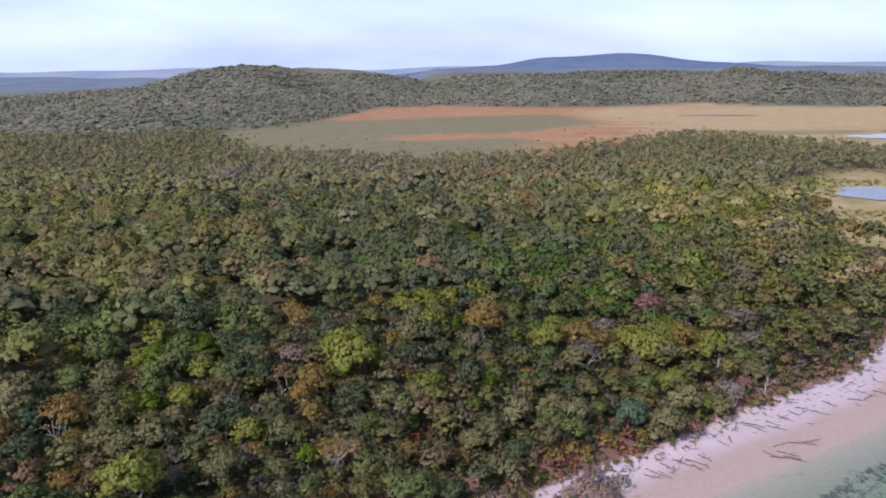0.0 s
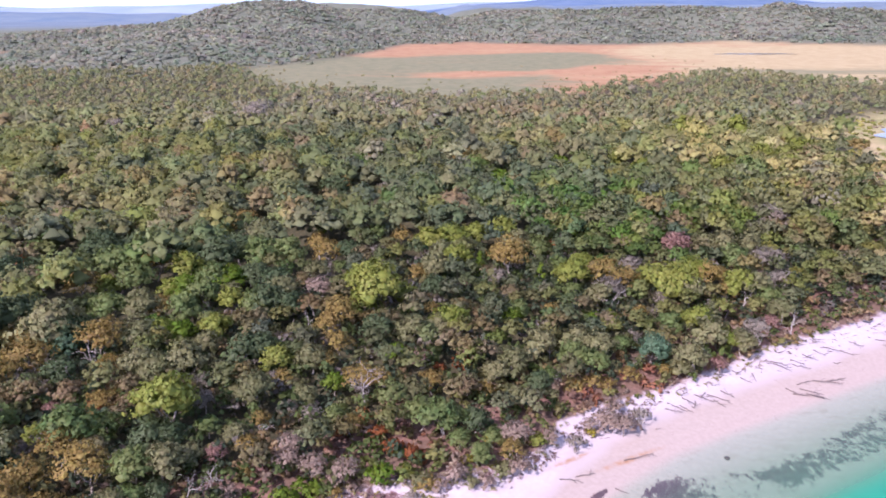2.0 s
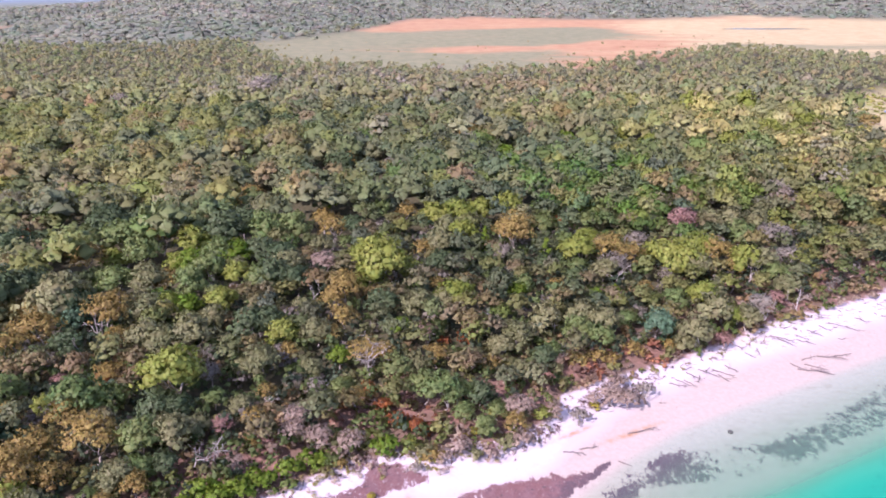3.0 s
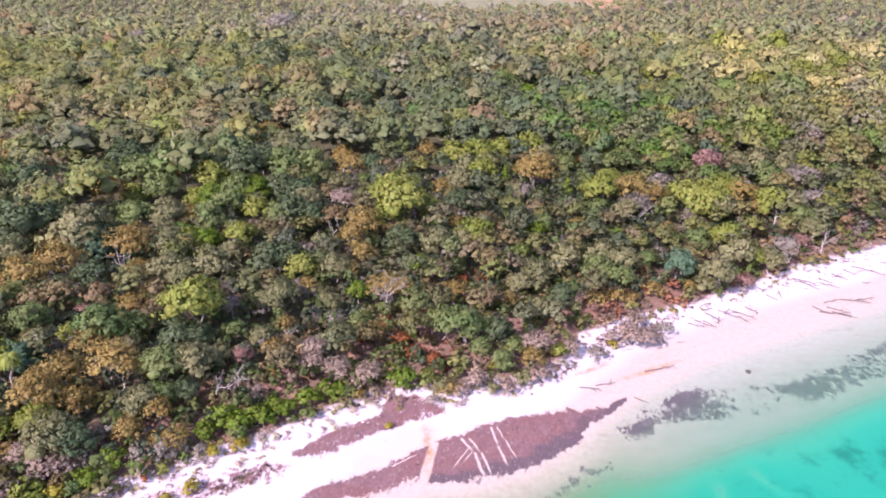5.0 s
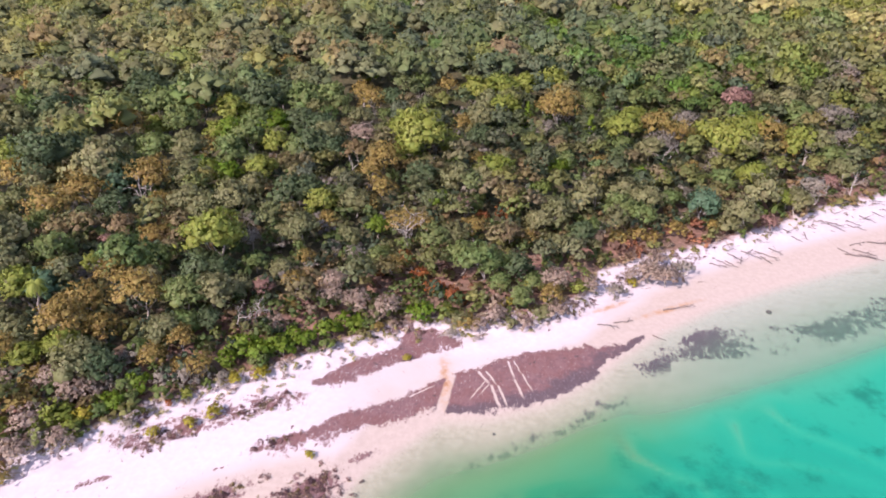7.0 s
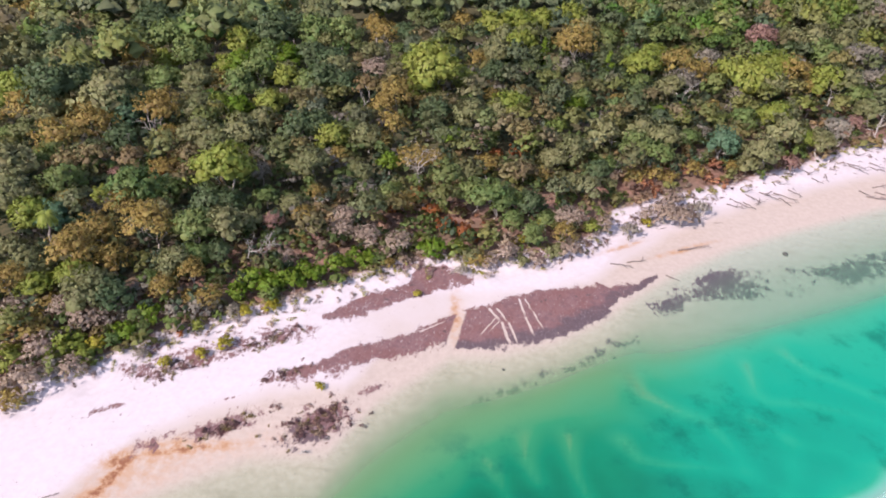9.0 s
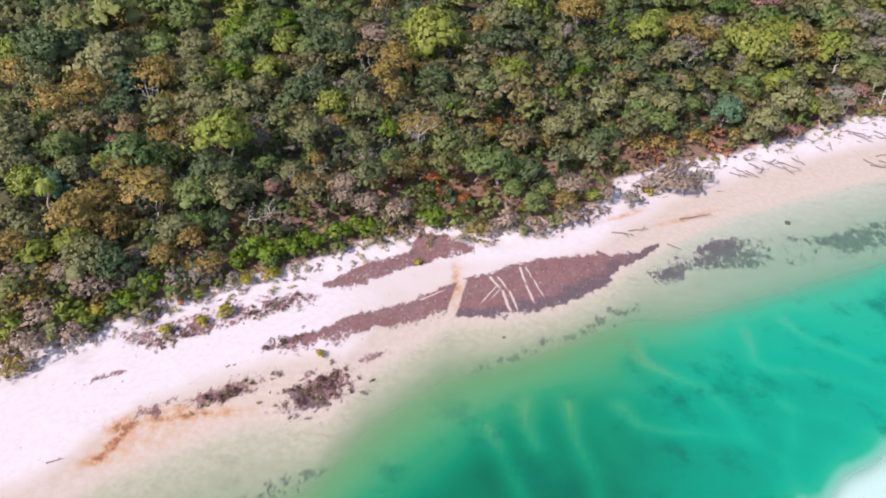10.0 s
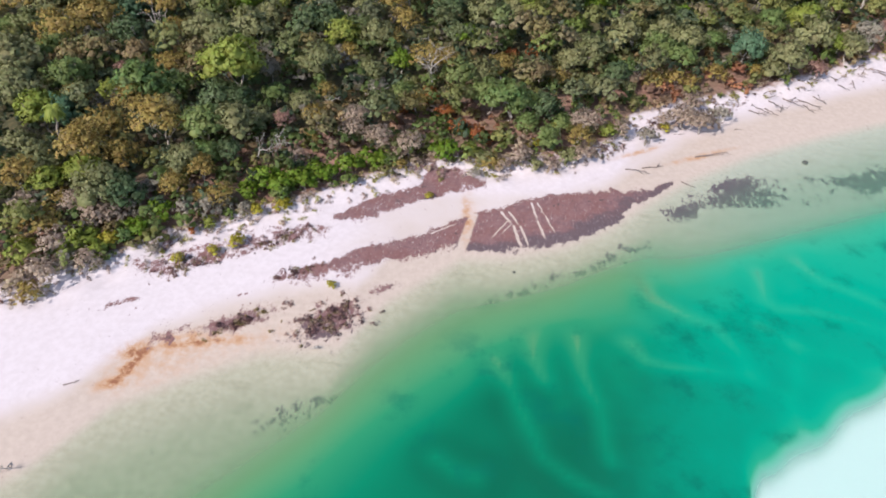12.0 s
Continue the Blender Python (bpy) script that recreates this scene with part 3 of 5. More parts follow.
def leaves(rng, centres, radii, count, size, flat=0.8, core=0.72, up=0.25):
    """Leaf sprays set all over round clumps, each clump closed inside by a knobbly core. Returns points, faces and the soft normals of the foliage."""
    V, F, N, base = [], [], [], 0
    heart = np.mean(centres, axis=0) - np.array([0, 0, 0.35 * float(np.ptp(centres[:, 2])) + 0.3])
    iv, iff = ico()
    for c, r in zip(centres, radii):
        n = max(4, int(count * (r ** 1.6)))
        d = rng.normal(0, 1, (n, 3))
        d[:, 2] = d[:, 2] + up
        d /= np.linalg.norm(d, axis=1)[:, None]
        d[:, 2] = np.where(d[:, 2] < -0.45, -d[:, 2], d[:, 2])
        p = c + d * (r * rng.uniform(0.68, 1.18, (n, 1))) * np.array([1, 1, flat])
        nor = d + rng.normal(0, 0.36, (n, 3))
        nor /= np.linalg.norm(nor, axis=1)[:, None]
        u = np.cross(nor, rng.normal(0, 1, (n, 3)))
        u /= np.linalg.norm(u, axis=1)[:, None] + 1e-6
        v = np.cross(nor, u)
        s = size * rng.uniform(0.6, 1.35, (n, 1))
        a, b = s * rng.uniform(0.55, 0.95, (n, 1)), s * rng.uniform(0.35, 0.65, (n, 1))
        q = np.stack([p - u * a, p - v * b + u * a * 0.2, p + u * a, p + v * b + u * a * 0.1], 1).reshape(-1, 3)
        V.append(q)
        out = (p - heart) / (np.linalg.norm(p - heart, axis=1)[:, None] + 1e-6)
        soft = 0.6 * d + 0.75 * out + rng.normal(0, 0.26, (n, 3))
        N.append(np.repeat(soft / np.linalg.norm(soft, axis=1)[:, None], 4, axis=0))
        F.append(base + np.arange(4 * n).reshape(n, 4))
        base += 4 * n
        if core:
            k = iv * (r * core) * np.array([1, 1, flat]) * rng.uniform(0.8, 1.15, (len(iv), 1)) + c
            V.append(k)
            out = 0.6 * iv + 0.75 * (c - heart) / (np.linalg.norm(c - heart) + 1e-6)
            N.append(out / (np.linalg.norm(out, axis=1)[:, None] + 1e-6))
            f = base + iff
            F.append(np.concatenate([f, f[:, 2:3]], 1))
            base += len(iv)
    return np.concatenate(V), np.concatenate(F), np.concatenate(N)


def quads_to_faces(F):
    return [tuple(f[:3]) if f[2] == f[3] else tuple(f) for f in F.tolist()]


def clumps(rng, radius, height, base, n, kind="dome"):
    """Places and sizes of the leaf clumps that make up a crown."""
    out, rad = [], []
    if kind == "cone":
        for i in range(n):
            k = (i + rng.uniform(0, 0.6)) / n
            a = rng.uniform(0, 6.28)
            rr = radius * (1 - k) ** 0.8 * rng.uniform(0.3, 0.75)
            out.append((rr * math.cos(a), rr * math.sin(a), base + k * height))
            rad.append(radius * (0.55 - 0.35 * k) * rng.uniform(0.8, 1.1))
        return np.array(out), np.array(rad)
    lobes = rng.normal(0, 0.35 * radius, (3, 2))
    tries = 0
    while len(out) < n and tries < 4000:
        tries += 1
        a, q = rng.uniform(0, 6.28), math.sqrt(rng.uniform(0.0, 1.0))
        l = lobes[rng.randint(3)]
        x, y = 0.78 * radius * q * math.cos(a) + 0.3 * l[0], 0.78 * radius * q * math.sin(a) + 0.3 * l[1]
        dome = math.sqrt(max(0.0, 1 - (q * 0.93) ** 2))
        z = base + height * (dome * rng.uniform(0.74, 1.0) if rng.uniform() < 0.8 else rng.uniform(0.05, 0.4))
        r = radius * rng.uniform(0.16, 0.31)
        if all((x - o[0]) ** 2 + (y - o[1]) ** 2 + (z - o[2]) ** 2 > (0.5 * (r + s)) ** 2 for o, s in zip(out, rad)):
            out.append((x, y, z))
            rad.append(r)
    return np.array(out), np.array(rad)


def crown(rng, radius, height, base, lobes, per, sprays, size, core=0.5, droop=0.66, coarse=False):
    """A billowing gum crown: lobes over a dome, each hung with small leaf clumps, each clump made of leaf sprays round a darker heart."""
    i = np.arange(lobes)
    q = 0.62 * np.sqrt((i + rng.uniform(0.2, 0.9, lobes)) / lobes)
    a = 2.4 * i + rng.uniform(0, 6.28) + rng.normal(0, 0.3, lobes)
    wide = radius * rng.uniform(0.32, 0.46, lobes) * (1.2 if lobes > 4 else 1.5)
    lobe = np.stack([radius * q * np.cos(a), radius * q * np.sin(a), base + height * (0.1 + 0.78 * (1 - (q / 0.76) ** 2)) * rng.uniform(0.82, 1.1, lobes)], 1)
    which = np.repeat(i, per)
    d = rng.normal(0, 1, (lobes * per, 3)) + np.array([0, 0, 0.45])
    d /= np.linalg.norm(d, axis=1)[:, None]
    d[:, 2] = np.where(d[:, 2] < -0.35, -d[:, 2], d[:, 2])
    clump = lobe[which] + d * wide[which][:, None] * rng.uniform(0.72, 1.08, (len(d), 1)) * np.array([1, 1, droop])
    small = wide[which] * rng.uniform(0.22, 0.4, len(d))
    own = np.repeat(np.arange(len(d)), sprays)
    n = len(own)
    e = rng.normal(0, 1, (n, 3)) + 0.35 * d[own]
    e /= np.linalg.norm(e, axis=1)[:, None]
    p = clump[own] + e * small[own][:, None] * rng.uniform(0.45, 1.2, (n, 1)) * np.array([1, 1, 0.8])
    nor = 0.55 * e + 0.5 * d[own] + rng.normal(0, 0.35, (n, 3))
    nor /= np.linalg.norm(nor, axis=1)[:, None]
    u = np.cross(nor, rng.normal(0, 1, (n, 3)))
    u /= np.linalg.norm(u, axis=1)[:, None] + 1e-6
    v = np.cross(nor, u)
    s = size * rng.uniform(0.55, 1.35, (n, 1))
    la, lb = s * rng.uniform(0.55, 0.95, (n, 1)), s * rng.uniform(0.35, 0.65, (n, 1))
    V = [np.stack([p - u * la, p - v * lb + u * la * 0.2, p + u * la, p + v * lb + u * la * 0.1], 1).reshape(-1, 3)]
    out = p - np.array([0, 0, base + 0.1 * height])
    out /= np.linalg.norm(out, axis=1)[:, None] + 1e-6
    soft = 0.36 * e + 0.45 * d[own] + 0.62 * out + rng.normal(0, 0.18, (n, 3))
    N = [np.repeat(soft / np.linalg.norm(soft, axis=1)[:, None], 4, axis=0)]
    F = [np.arange(4 * n).reshape(n, 4)]
    at = 4 * n
    iv, iff = OCTA if coarse else ico()
    for c, w in zip(lobe, wide):
        V.append(iv * (w * core) * np.array([1, 1, droop]) * rng.uniform(0.55, 1.2, (len(iv), 1)) + c - np.array([0, 0, 0.15 * w]))
        N.append(0.5 * iv + 0.6 * (c - np.array([0, 0, base + 0.1 * height])) / (radius + height))
        f = at + iff
        F.append(np.concatenate([f, f[:, 2:3]], 1))
        at += len(iv)
    return np.concatenate(V), np.concatenate(F), np.concatenate(N), lobe


def add_trunk(rng, top, cs, base, mat, r0=0.2, stems=1):
    """A trunk that forks into limbs which run up into the clumps."""
    for s in range(stems):
        V, F = [], []
        foot = Vector((rng.normal(0, 0.25), rng.normal(0, 0.25), -0.3)) if stems > 1 else Vector((0, 0, -0.3))
        fork = Vector((rng.normal(0, 0.5), rng.normal(0, 0.5), base * rng.uniform(0.55, 0.8)))
        limb(rng, foot, fork, r0 * 1.2, r0 * 0.7, V, F, 7, 0.04, 5)
        stem = part("trunk", mesh_of("trunk", V, F, mat, True), top)
        for i in rng.permutation(len(cs))[: max(3, min(5, len(cs) // 3))]:
            V, F = [], []
            limb(rng, fork, cs[i], r0 * 0.5, r0 * 0.12, V, F, 5, 0.09, 4)
            part("limb", mesh_of("limb", V, F, mat, True), stem)


def add_dead(rng, top, height, spread, mat, r0=0.18, depth=3, twigs=4):
    """A leafless tree: a trunk, and main branches with their twigs."""

    def branch(a, d, length, r, level, V, F):
        end = a + d * length
        path = limb(rng, a, end, r, r * 0.45, V, F, 6 if level < 2 else 3, 0.09, 4 if level < 2 else 2)
        if level == 0 or level >= depth:
            return path
        for i in range(twigs):
            p = path[-1] if i == 0 else Vector(path[rng.randint(max(1, len(path) // 2), len(path))])
            nd = (d * 0.7 + Vector(rng.normal(0, spread, 3)) + Vector((0, 0, 0.12))).normalized()
            branch(p, nd, length * rng.uniform(0.45, 0.75), r * 0.5, level + 1, V, F)
        return path

    V, F = [], []
    up = Vector((rng.normal(0, 0.12), rng.normal(0, 0.12), 1)).normalized()
    path = branch(Vector((0, 0, -0.3)), up, height * 0.42, r0, 0, V, F)
    stem = part("trunk", mesh_of("trunk", V, F, mat, True), top)
    for i in range(twigs + 1):
        V, F = [], []
        p = path[-1] if i < 2 else Vector(path[rng.randint(2, len(path))])
        nd = (up * 0.6 + Vector(rng.normal(0, spread, 3)) + Vector((0, 0, 0.12))).normalized()
        branch(p, nd, height * 0.42 * rng.uniform(0.5, 0.8), r0 * 0.5, 1, V, F)
        part("branch", mesh_of("branch", V, F, mat, True), stem)


SPECIES_LABEL = {
    "green": "broad-crowned green gum tree with a pale trunk", "yellowgreen": "tall yellow-green gum tree with a billowing crown",
    "olive": "olive-green gum tree with a clumped crown", "dark": "dark green gum tree with a dense crown",
    "bright": "fresh bright-green pine-like tree in the forest", "brown": "brownish drying gum tree with a thin crown",
    "orange": "small rust-orange tree with withered leaves", "tan": "dry beige coastal tree beside the beach",
    "grey": "grey leafless tree with dense fine twigs", "yellow": "yellow-leaved small tree at the forest edge", "teal": "blue-green round tree near the beach", "mauve": "pinkish-mauve dry tree among the gums",
}
protos = {}


def tree_proto(species, kind, variant):
    """Builds one tree of a kind once; later ones are copies of it."""
    key = (species, kind, variant)
    if key in protos:
        return protos[key], False
    rng = np.random.RandomState(abs(hash_of(species + kind)) % 9999 + 17 * variant)
    thin = species in ("brown", "grey", "mauve", "tan")
    name, size, r0, bark = kind, 0.33, 0.2, BARK_PALE
    if kind == "cone":
        name, base, r0, bark = "conifer", 2.0, 0.14, BARK_GREY
        cs, rs = clumps(rng, 2.3, 8.0, 1.2, 26, "cone")
        V, F, N = leaves(rng, cs, rs, 60, 0.28, 0.8, 0.6)
    elif kind == "shrub":
        base, r0, bark = 0.4, 0.05, BARK_GREY
        V, F, N, cs = crown(rng, 1.85, 1.7, 0.35, 8, 7, 9, 0.2 if thin else 0.24, 0.35 if thin else 0.5)
    else:
        base = (2.3, 2.9, 1.8, 2.5, 2.1)[variant % 5]
        lobes = (9, 11, 8, 12, 10)[variant % 5]
        V, F, N, cs = crown(rng, 4.1, (4.6, 4.8, 4.0, 5.2, 4.4)[variant % 5], base, lobes, 13, 8 if thin else 10, 0.29 if thin else 0.37, 0.35 if thin else 0.62)
    top = thing(name, SPECIES_LABEL[species] if kind != "shrub" else SHRUB_LABEL[species], "shrub" if kind == "shrub" else "tree", "coastal shrubs" if kind == "shrub" else "forest trees")
    add_trunk(rng, top, cs, base, bark, r0, 2 if kind == "shrub" or variant == 2 else 1)
    part("crown", mesh_of("crown", V, quads_to_faces(F), LEAF[species], normals=N), top)
    protos[key] = top
    return top, True


def hash_of(text):
    h = 7
    for ch in text:
        h = (h * 31 + ord(ch)) % 100003
    return h


SHRUB_LABEL = {
    "green": "low green leafy coastal shrub", "yellowgreen": "low yellow-green coastal shrub", "olive": "low olive-green coastal shrub", "dark": "dark green low leafy shrub", "bright": "bright green leafy shrub behind the beach",
    "brown": "brown dry shrub on the sand", "orange": "rust-red dry heath bush", "tan": "dry beige shrub at the edge of the sand", "grey": "grey leafless brush beside the beach", "yellow": "small yellow-green bush on the sand",
    "teal": "round blue-green leafy shrub", "mauve": "pinkish dry heath bush",
}
planted = []


def spot(x, y):
    return float(ground_height(np.array([x], float), np.array([y], float))[0])


def plant(species, kind, x, y, radius, variant=None, stretch=1.0):
    rng = np.random.RandomState(int(abs(x * 37 + y * 91) * 10) % 99991)
    variant = rng.randint(5 if kind == "tree" else 3) if variant is None else variant
    proto, first = tree_proto(species, kind, variant)
    s = radius / {"tree": 3.35, "cone": 2.0, "shrub": 1.3}[kind]
    m = Matrix.Translation((x, y, spot(x, y) - 0.05)) @ Matrix.Rotation(rng.uniform(0, 6.28), 4, "Z") @ Matrix.Diagonal((s, s, s * stretch, 1))
    if first:
        proto.matrix_basis = m
    else:
        # the copy takes over the first one's scale, so that is divided out
        copy_thing(proto, m @ Matrix.Diagonal([1 / k for k in proto.matrix_basis.to_scale()] + [1]))
    if kind != "shrub":
        planted.append((x, y, radius))


def plant_dead(tone_name, x, y, r):
    rng = np.random.RandomState(int(abs(x * 53 + y * 29) * 10) % 99991)
    pale = tone_name == "pale"
    top = thing("dead_tree", "bleached white dead tree with forked bare limbs" if pale else "grey dead tree with spreading bare branches", "dead tree", "dead trees")
    add_dead(rng, top, 2.9 * r + 2.2 if pale else 2.6 * r + 1.5, 0.4 if pale else 0.62, BARK_DEAD, 0.09 + 0.035 * r, 2 if pale else 3, 3 if pale else 4)
    top.matrix_basis = Matrix.Translation((x, y, spot(x, y)))
    planted.append((x, y, 1.3 * r))


def palm(x, y):
    rng = np.random.RandomState(3)
    top = thing("palm_tree", "tall palm with a round head of yellow-green fronds", "palm tree")
    V, F = [], []
    path = limb(rng, (0, 0, -0.3), (0.5, 0.2, 7.2), 0.2, 0.14, V, F, 8, 0.02, 6)
    part("trunk", mesh_of("trunk", V, F, BARK_GREY, True), top)
    head = Vector(path[-1])
    for i in range(26):
        a, lift, L = 2.4 * i, rng.uniform(-0.1, 1.5), rng.uniform(1.5, 2.0)
        V, F = [], []
        side = Vector((-math.sin(a), math.cos(a), 0))
        for k in range(7):
            q = k / 6
            c = head + Vector((math.cos(a), math.sin(a), 0)) * L * q * (1 - 0.15 * q) + Vector((0, 0, lift * q - 2.1 * q * q))
            wv = 0.34 * math.sin(math.pi * min(1.0, 0.12 + 0.9 * q)) + 0.02
            V += [tuple(c - side * wv + Vector((0, 0, -0.12))), tuple(c), tuple(c + side * wv + Vector((0, 0, -0.12)))]
        for k in range(6):
            b = 3 * k
            F += [(b, b + 1, b + 4, b + 3), (b + 1, b + 2, b + 5, b + 4)]
        part("frond", mesh_of("frond", V, F, LEAF["yellowgreen"]), top)
    top.matrix_basis = Matrix.Translation((x, y, spot(x, y)))
    planted.append((x, y, 2.0))


# ---- trees and shrubs that stand out, species by species: place and crown radius ----
for x, y, r in [(-50.1, 155.5, 3.3), (-51.4, 123.9, 2.8), (-19.2, 107.3, 2), (-9.5, 117.7, 2.1), (13.6, 132.6, 2.1), (30.7, 133.9, 1.8), (34.3, 135.5, 1.4), (-34.2, 192, 2.9), (-61.2, 256.6, 3.9), (-1.3, 228.9, 3.4), (18.1, 235.4, 4.3), (17.9, 216.6, 3.2), (41.6, 257.6, 4.3), (37.9, 237, 3.5), (39, 219.2, 2.9), (74, 263.8, 3.6), (62.6, 205.1, 3.9), (70.5, 199, 3.5), (87.3, 221.1, 3.5), (37.3, 187.5, 2.9), (59, 190.5, 3), (-31.7, 220.7, 2.2), (-9.3, 342.9, 3.9), (-56.4, 155.2, 3.6), (-49.7, 151, 3.8), (-56, 141.8, 3.4), (110.7, 243.1, 3.1)]:
    plant("bright", "tree", x, y, r)
for x, y, r in [(-80.9, 144.9, 4.2), (-70.2, 159.9, 3.6), (-59.4, 135.2, 3), (-90, 117.5, 3.5), (-82.8, 120.2, 3), (-78.7, 120.3, 3.4), (-77.1, 106.2, 4.3), (-74, 111.8, 3.9), (-62.9, 116.6, 4.1), (-59.9, 111.8, 2.4), (-55.9, 100, 2.5), (-66.3, 88.5, 2.4), (-56.4, 87.1, 2.6), (-56.7, 79.6, 3.4), (-58.2, 78.7, 2.7), (-49.3, 80.8, 3.5), (-56.8, 73.5, 3.3), (-52.6, 74.9, 2.6), (-62.7, 68.1, 2.6), (-41, 74.1, 1.9), (-43.3, 70.1, 1.9), (-36.8, 69.4, 2), (-33.5, 175.2, 3), (-12, 179.4, 3), (-6.5, 156.3, 2.4), (-21.1, 130.4, 3.6), (-23.4, 126.9, 2.7), (-20.1, 119.6, 2.7), (-3.1, 137.8, 1.8), (-21.5, 115.4, 2.1), (-14.8, 107.3, 3.1), (-11.4, 106.9, 2.3)]:
    plant("brown", "tree", x, y, r)
for x, y, r in [(-28.3, 108.4, 2), (-2.4, 107.7, 2.3), (-14.6, 95, 1.8), (-29.5, 96.9, 1.8), (-29.6, 90.2, 1.8), (13.9, 164.5, 3.5), (16.4, 162.9, 3), (36.1, 150.5, 4.2), (22.2, 135.9, 1.8), (24.8, 134.3, 1.9), (64.1, 155.2, 2.5), (62.4, 145.9, 2.4), (6.6, 105.8, 1.9), (41, 136.5, 1.7), (9.6, 89.3, 2), (-116.2, 164.2, 5.6), (-29.7, 169.2, 4), (-84.9, 120.8, 3), (-17.3, 247.9, 5.3), (16, 160, 4.6), (40.9, 150.1, 3.7), (60.3, 150.9, 3.3), (-56.3, 191, 4), (6.8, 280.6, 5), (-32.8, 244.5, 4.4), (138.1, 289.3, 5.2)]:
    plant("brown", "tree", x, y, r)
for x, y, r in [(-113.9, 152.9, 5), (-95.6, 155.1, 4.5), (-96.2, 143.1, 5), (-82.9, 159.1, 5.2), (-54.7, 159, 4.9), (-84.2, 125.8, 5.1), (-72.4, 120.6, 4.2), (-66.3, 107.9, 2.7), (-41, 90.3, 2.3), (-52.4, 169, 3.8), (-38.3, 150, 3.9), (-44.4, 153.8, 3.8), (-32.2, 134.9, 3), (-13.3, 125.1, 3.1), (-36.9, 115.9, 3.6), (-33.7, 117.1, 3), (4.7, 95.8, 2.1), (-24.7, 168.6, 3.6), (24.5, 153.3, 2.1), (41.8, 132.2, 1.4), (15.9, 107, 2.1), (-48.6, 67.4, 2.4), (-38.9, 78.9, 1.7), (-43.8, 90, 2.9), (-86.7, 121.5, 5.1), (-85.5, 165.9, 4.7), (-78.5, 170, 4.4), (-66.2, 280.5, 6.1), (-83.4, 295, 6.5), (-35.6, 224.2, 4.5), (-36.9, 135.2, 3.6), (-2.8, 145.8, 3)]:
    plant("dark", "tree", x, y, r)
for x, y, r in [(-32.7, 279.2, 5), (-99.2, 292.3, 6), (0, 316.6, 5.1), (-22.3, 320.1, 4.7)]:
    plant("dark", "tree", x, y, r)
for x, y, r in [(-109.7, 154.5, 4.4), (-75.9, 151.6, 4.8), (-52.4, 140, 3.5), (-53.4, 151.1, 3.4), (-94.4, 127.6, 3.3), (-75.5, 138.8, 2.9), (-69.1, 133.6, 3.9), (-53.6, 132.6, 3.4), (-88.8, 109.2, 2.4), (-69.6, 93.6, 3.3), (-55.4, 89.6, 3.6), (-51.8, 91.7, 2.7), (-37, 94.4, 1.8), (-43.3, 81.8, 3), (-46.4, 72.6, 1.5), (-42, 77.8, 2), (-45.3, 163.3, 4.2), (-39.1, 165.2, 4), (-39.3, 135.6, 3.4), (-31.9, 120.1, 2.2), (-17.9, 98.6, 1.6), (-1.4, 94.7, 3), (-4.3, 97.1, 2.5), (1.1, 95.8, 2.6), (2.2, 92.5, 1.7), (7.3, 92.6, 1.6), (5.1, 88.2, 1.7), (23.7, 173.4, 3.5), (28.6, 147.9, 2.3), (49.6, 145, 3.1), (71.7, 165.3, 3.6), (70.6, 141.7, 2.9)]:
    plant("green", "tree", x, y, r)
for x, y, r in [(14.8, 134.5, 2.3), (23.3, 115.7, 2.6), (27, 114.2, 2.5), (44.6, 128.4, 2.6), (33.9, 122.1, 2), (18.2, 111.3, 1.8), (-70, 147.9, 4.1)]:
    plant("green", "tree", x, y, r)
for x, y, r in [(-42.1, 107.6, 1.8), (-39.5, 100.9, 1.8), (-18.1, 169.9, 2.6), (12.3, 154.5, 2.4), (45.1, 161.5, 3.1), (47.4, 143.4, 1.9), (77.2, 163.5, 3.3), (61, 126, 2.6), (77.2, 151.4, 2.6), (-25.6, 100.1, 1.5), (-21.5, 98.2, 1.7), (36.8, 126.1, 1.6), (-47.5, 70.4, 1.3), (12.6, 145, 1.5), (36.1, 145.5, 3), (-139.7, 222.1, 3), (-46.5, 208.7, 2.5), (-39.4, 218.3, 2.6), (-17.5, 223.9, 4.1), (48.2, 213.4, 2.9), (91.8, 194.9, 3.9), (87.2, 308.4, 4.2), (19.6, 241.4, 2.8), (106.1, 210.1, 3.9), (81, 164, 3.1), (-160.1, 344.5, 4.9), (-98.1, 373.4, 7.5), (40.9, 312, 3.6)]:
    plant("grey", "tree", x, y, r)
for x, y, r in [(4.3, 118.8, 1.8), (5.6, 153.3, 1.7), (-4.8, 116.6, 2.1), (59.2, 171.9, 3.6), (60.1, 139.3, 1.8), (66.6, 132.1, 1.8), (-63.9, 99.5, 1.5), (-33.8, 87.9, 1.6), (58.5, 170.7, 3.6), (74.6, 156.8, 2), (-191, 338.6, 3.8)]:
    plant("mauve", "tree", x, y, r)
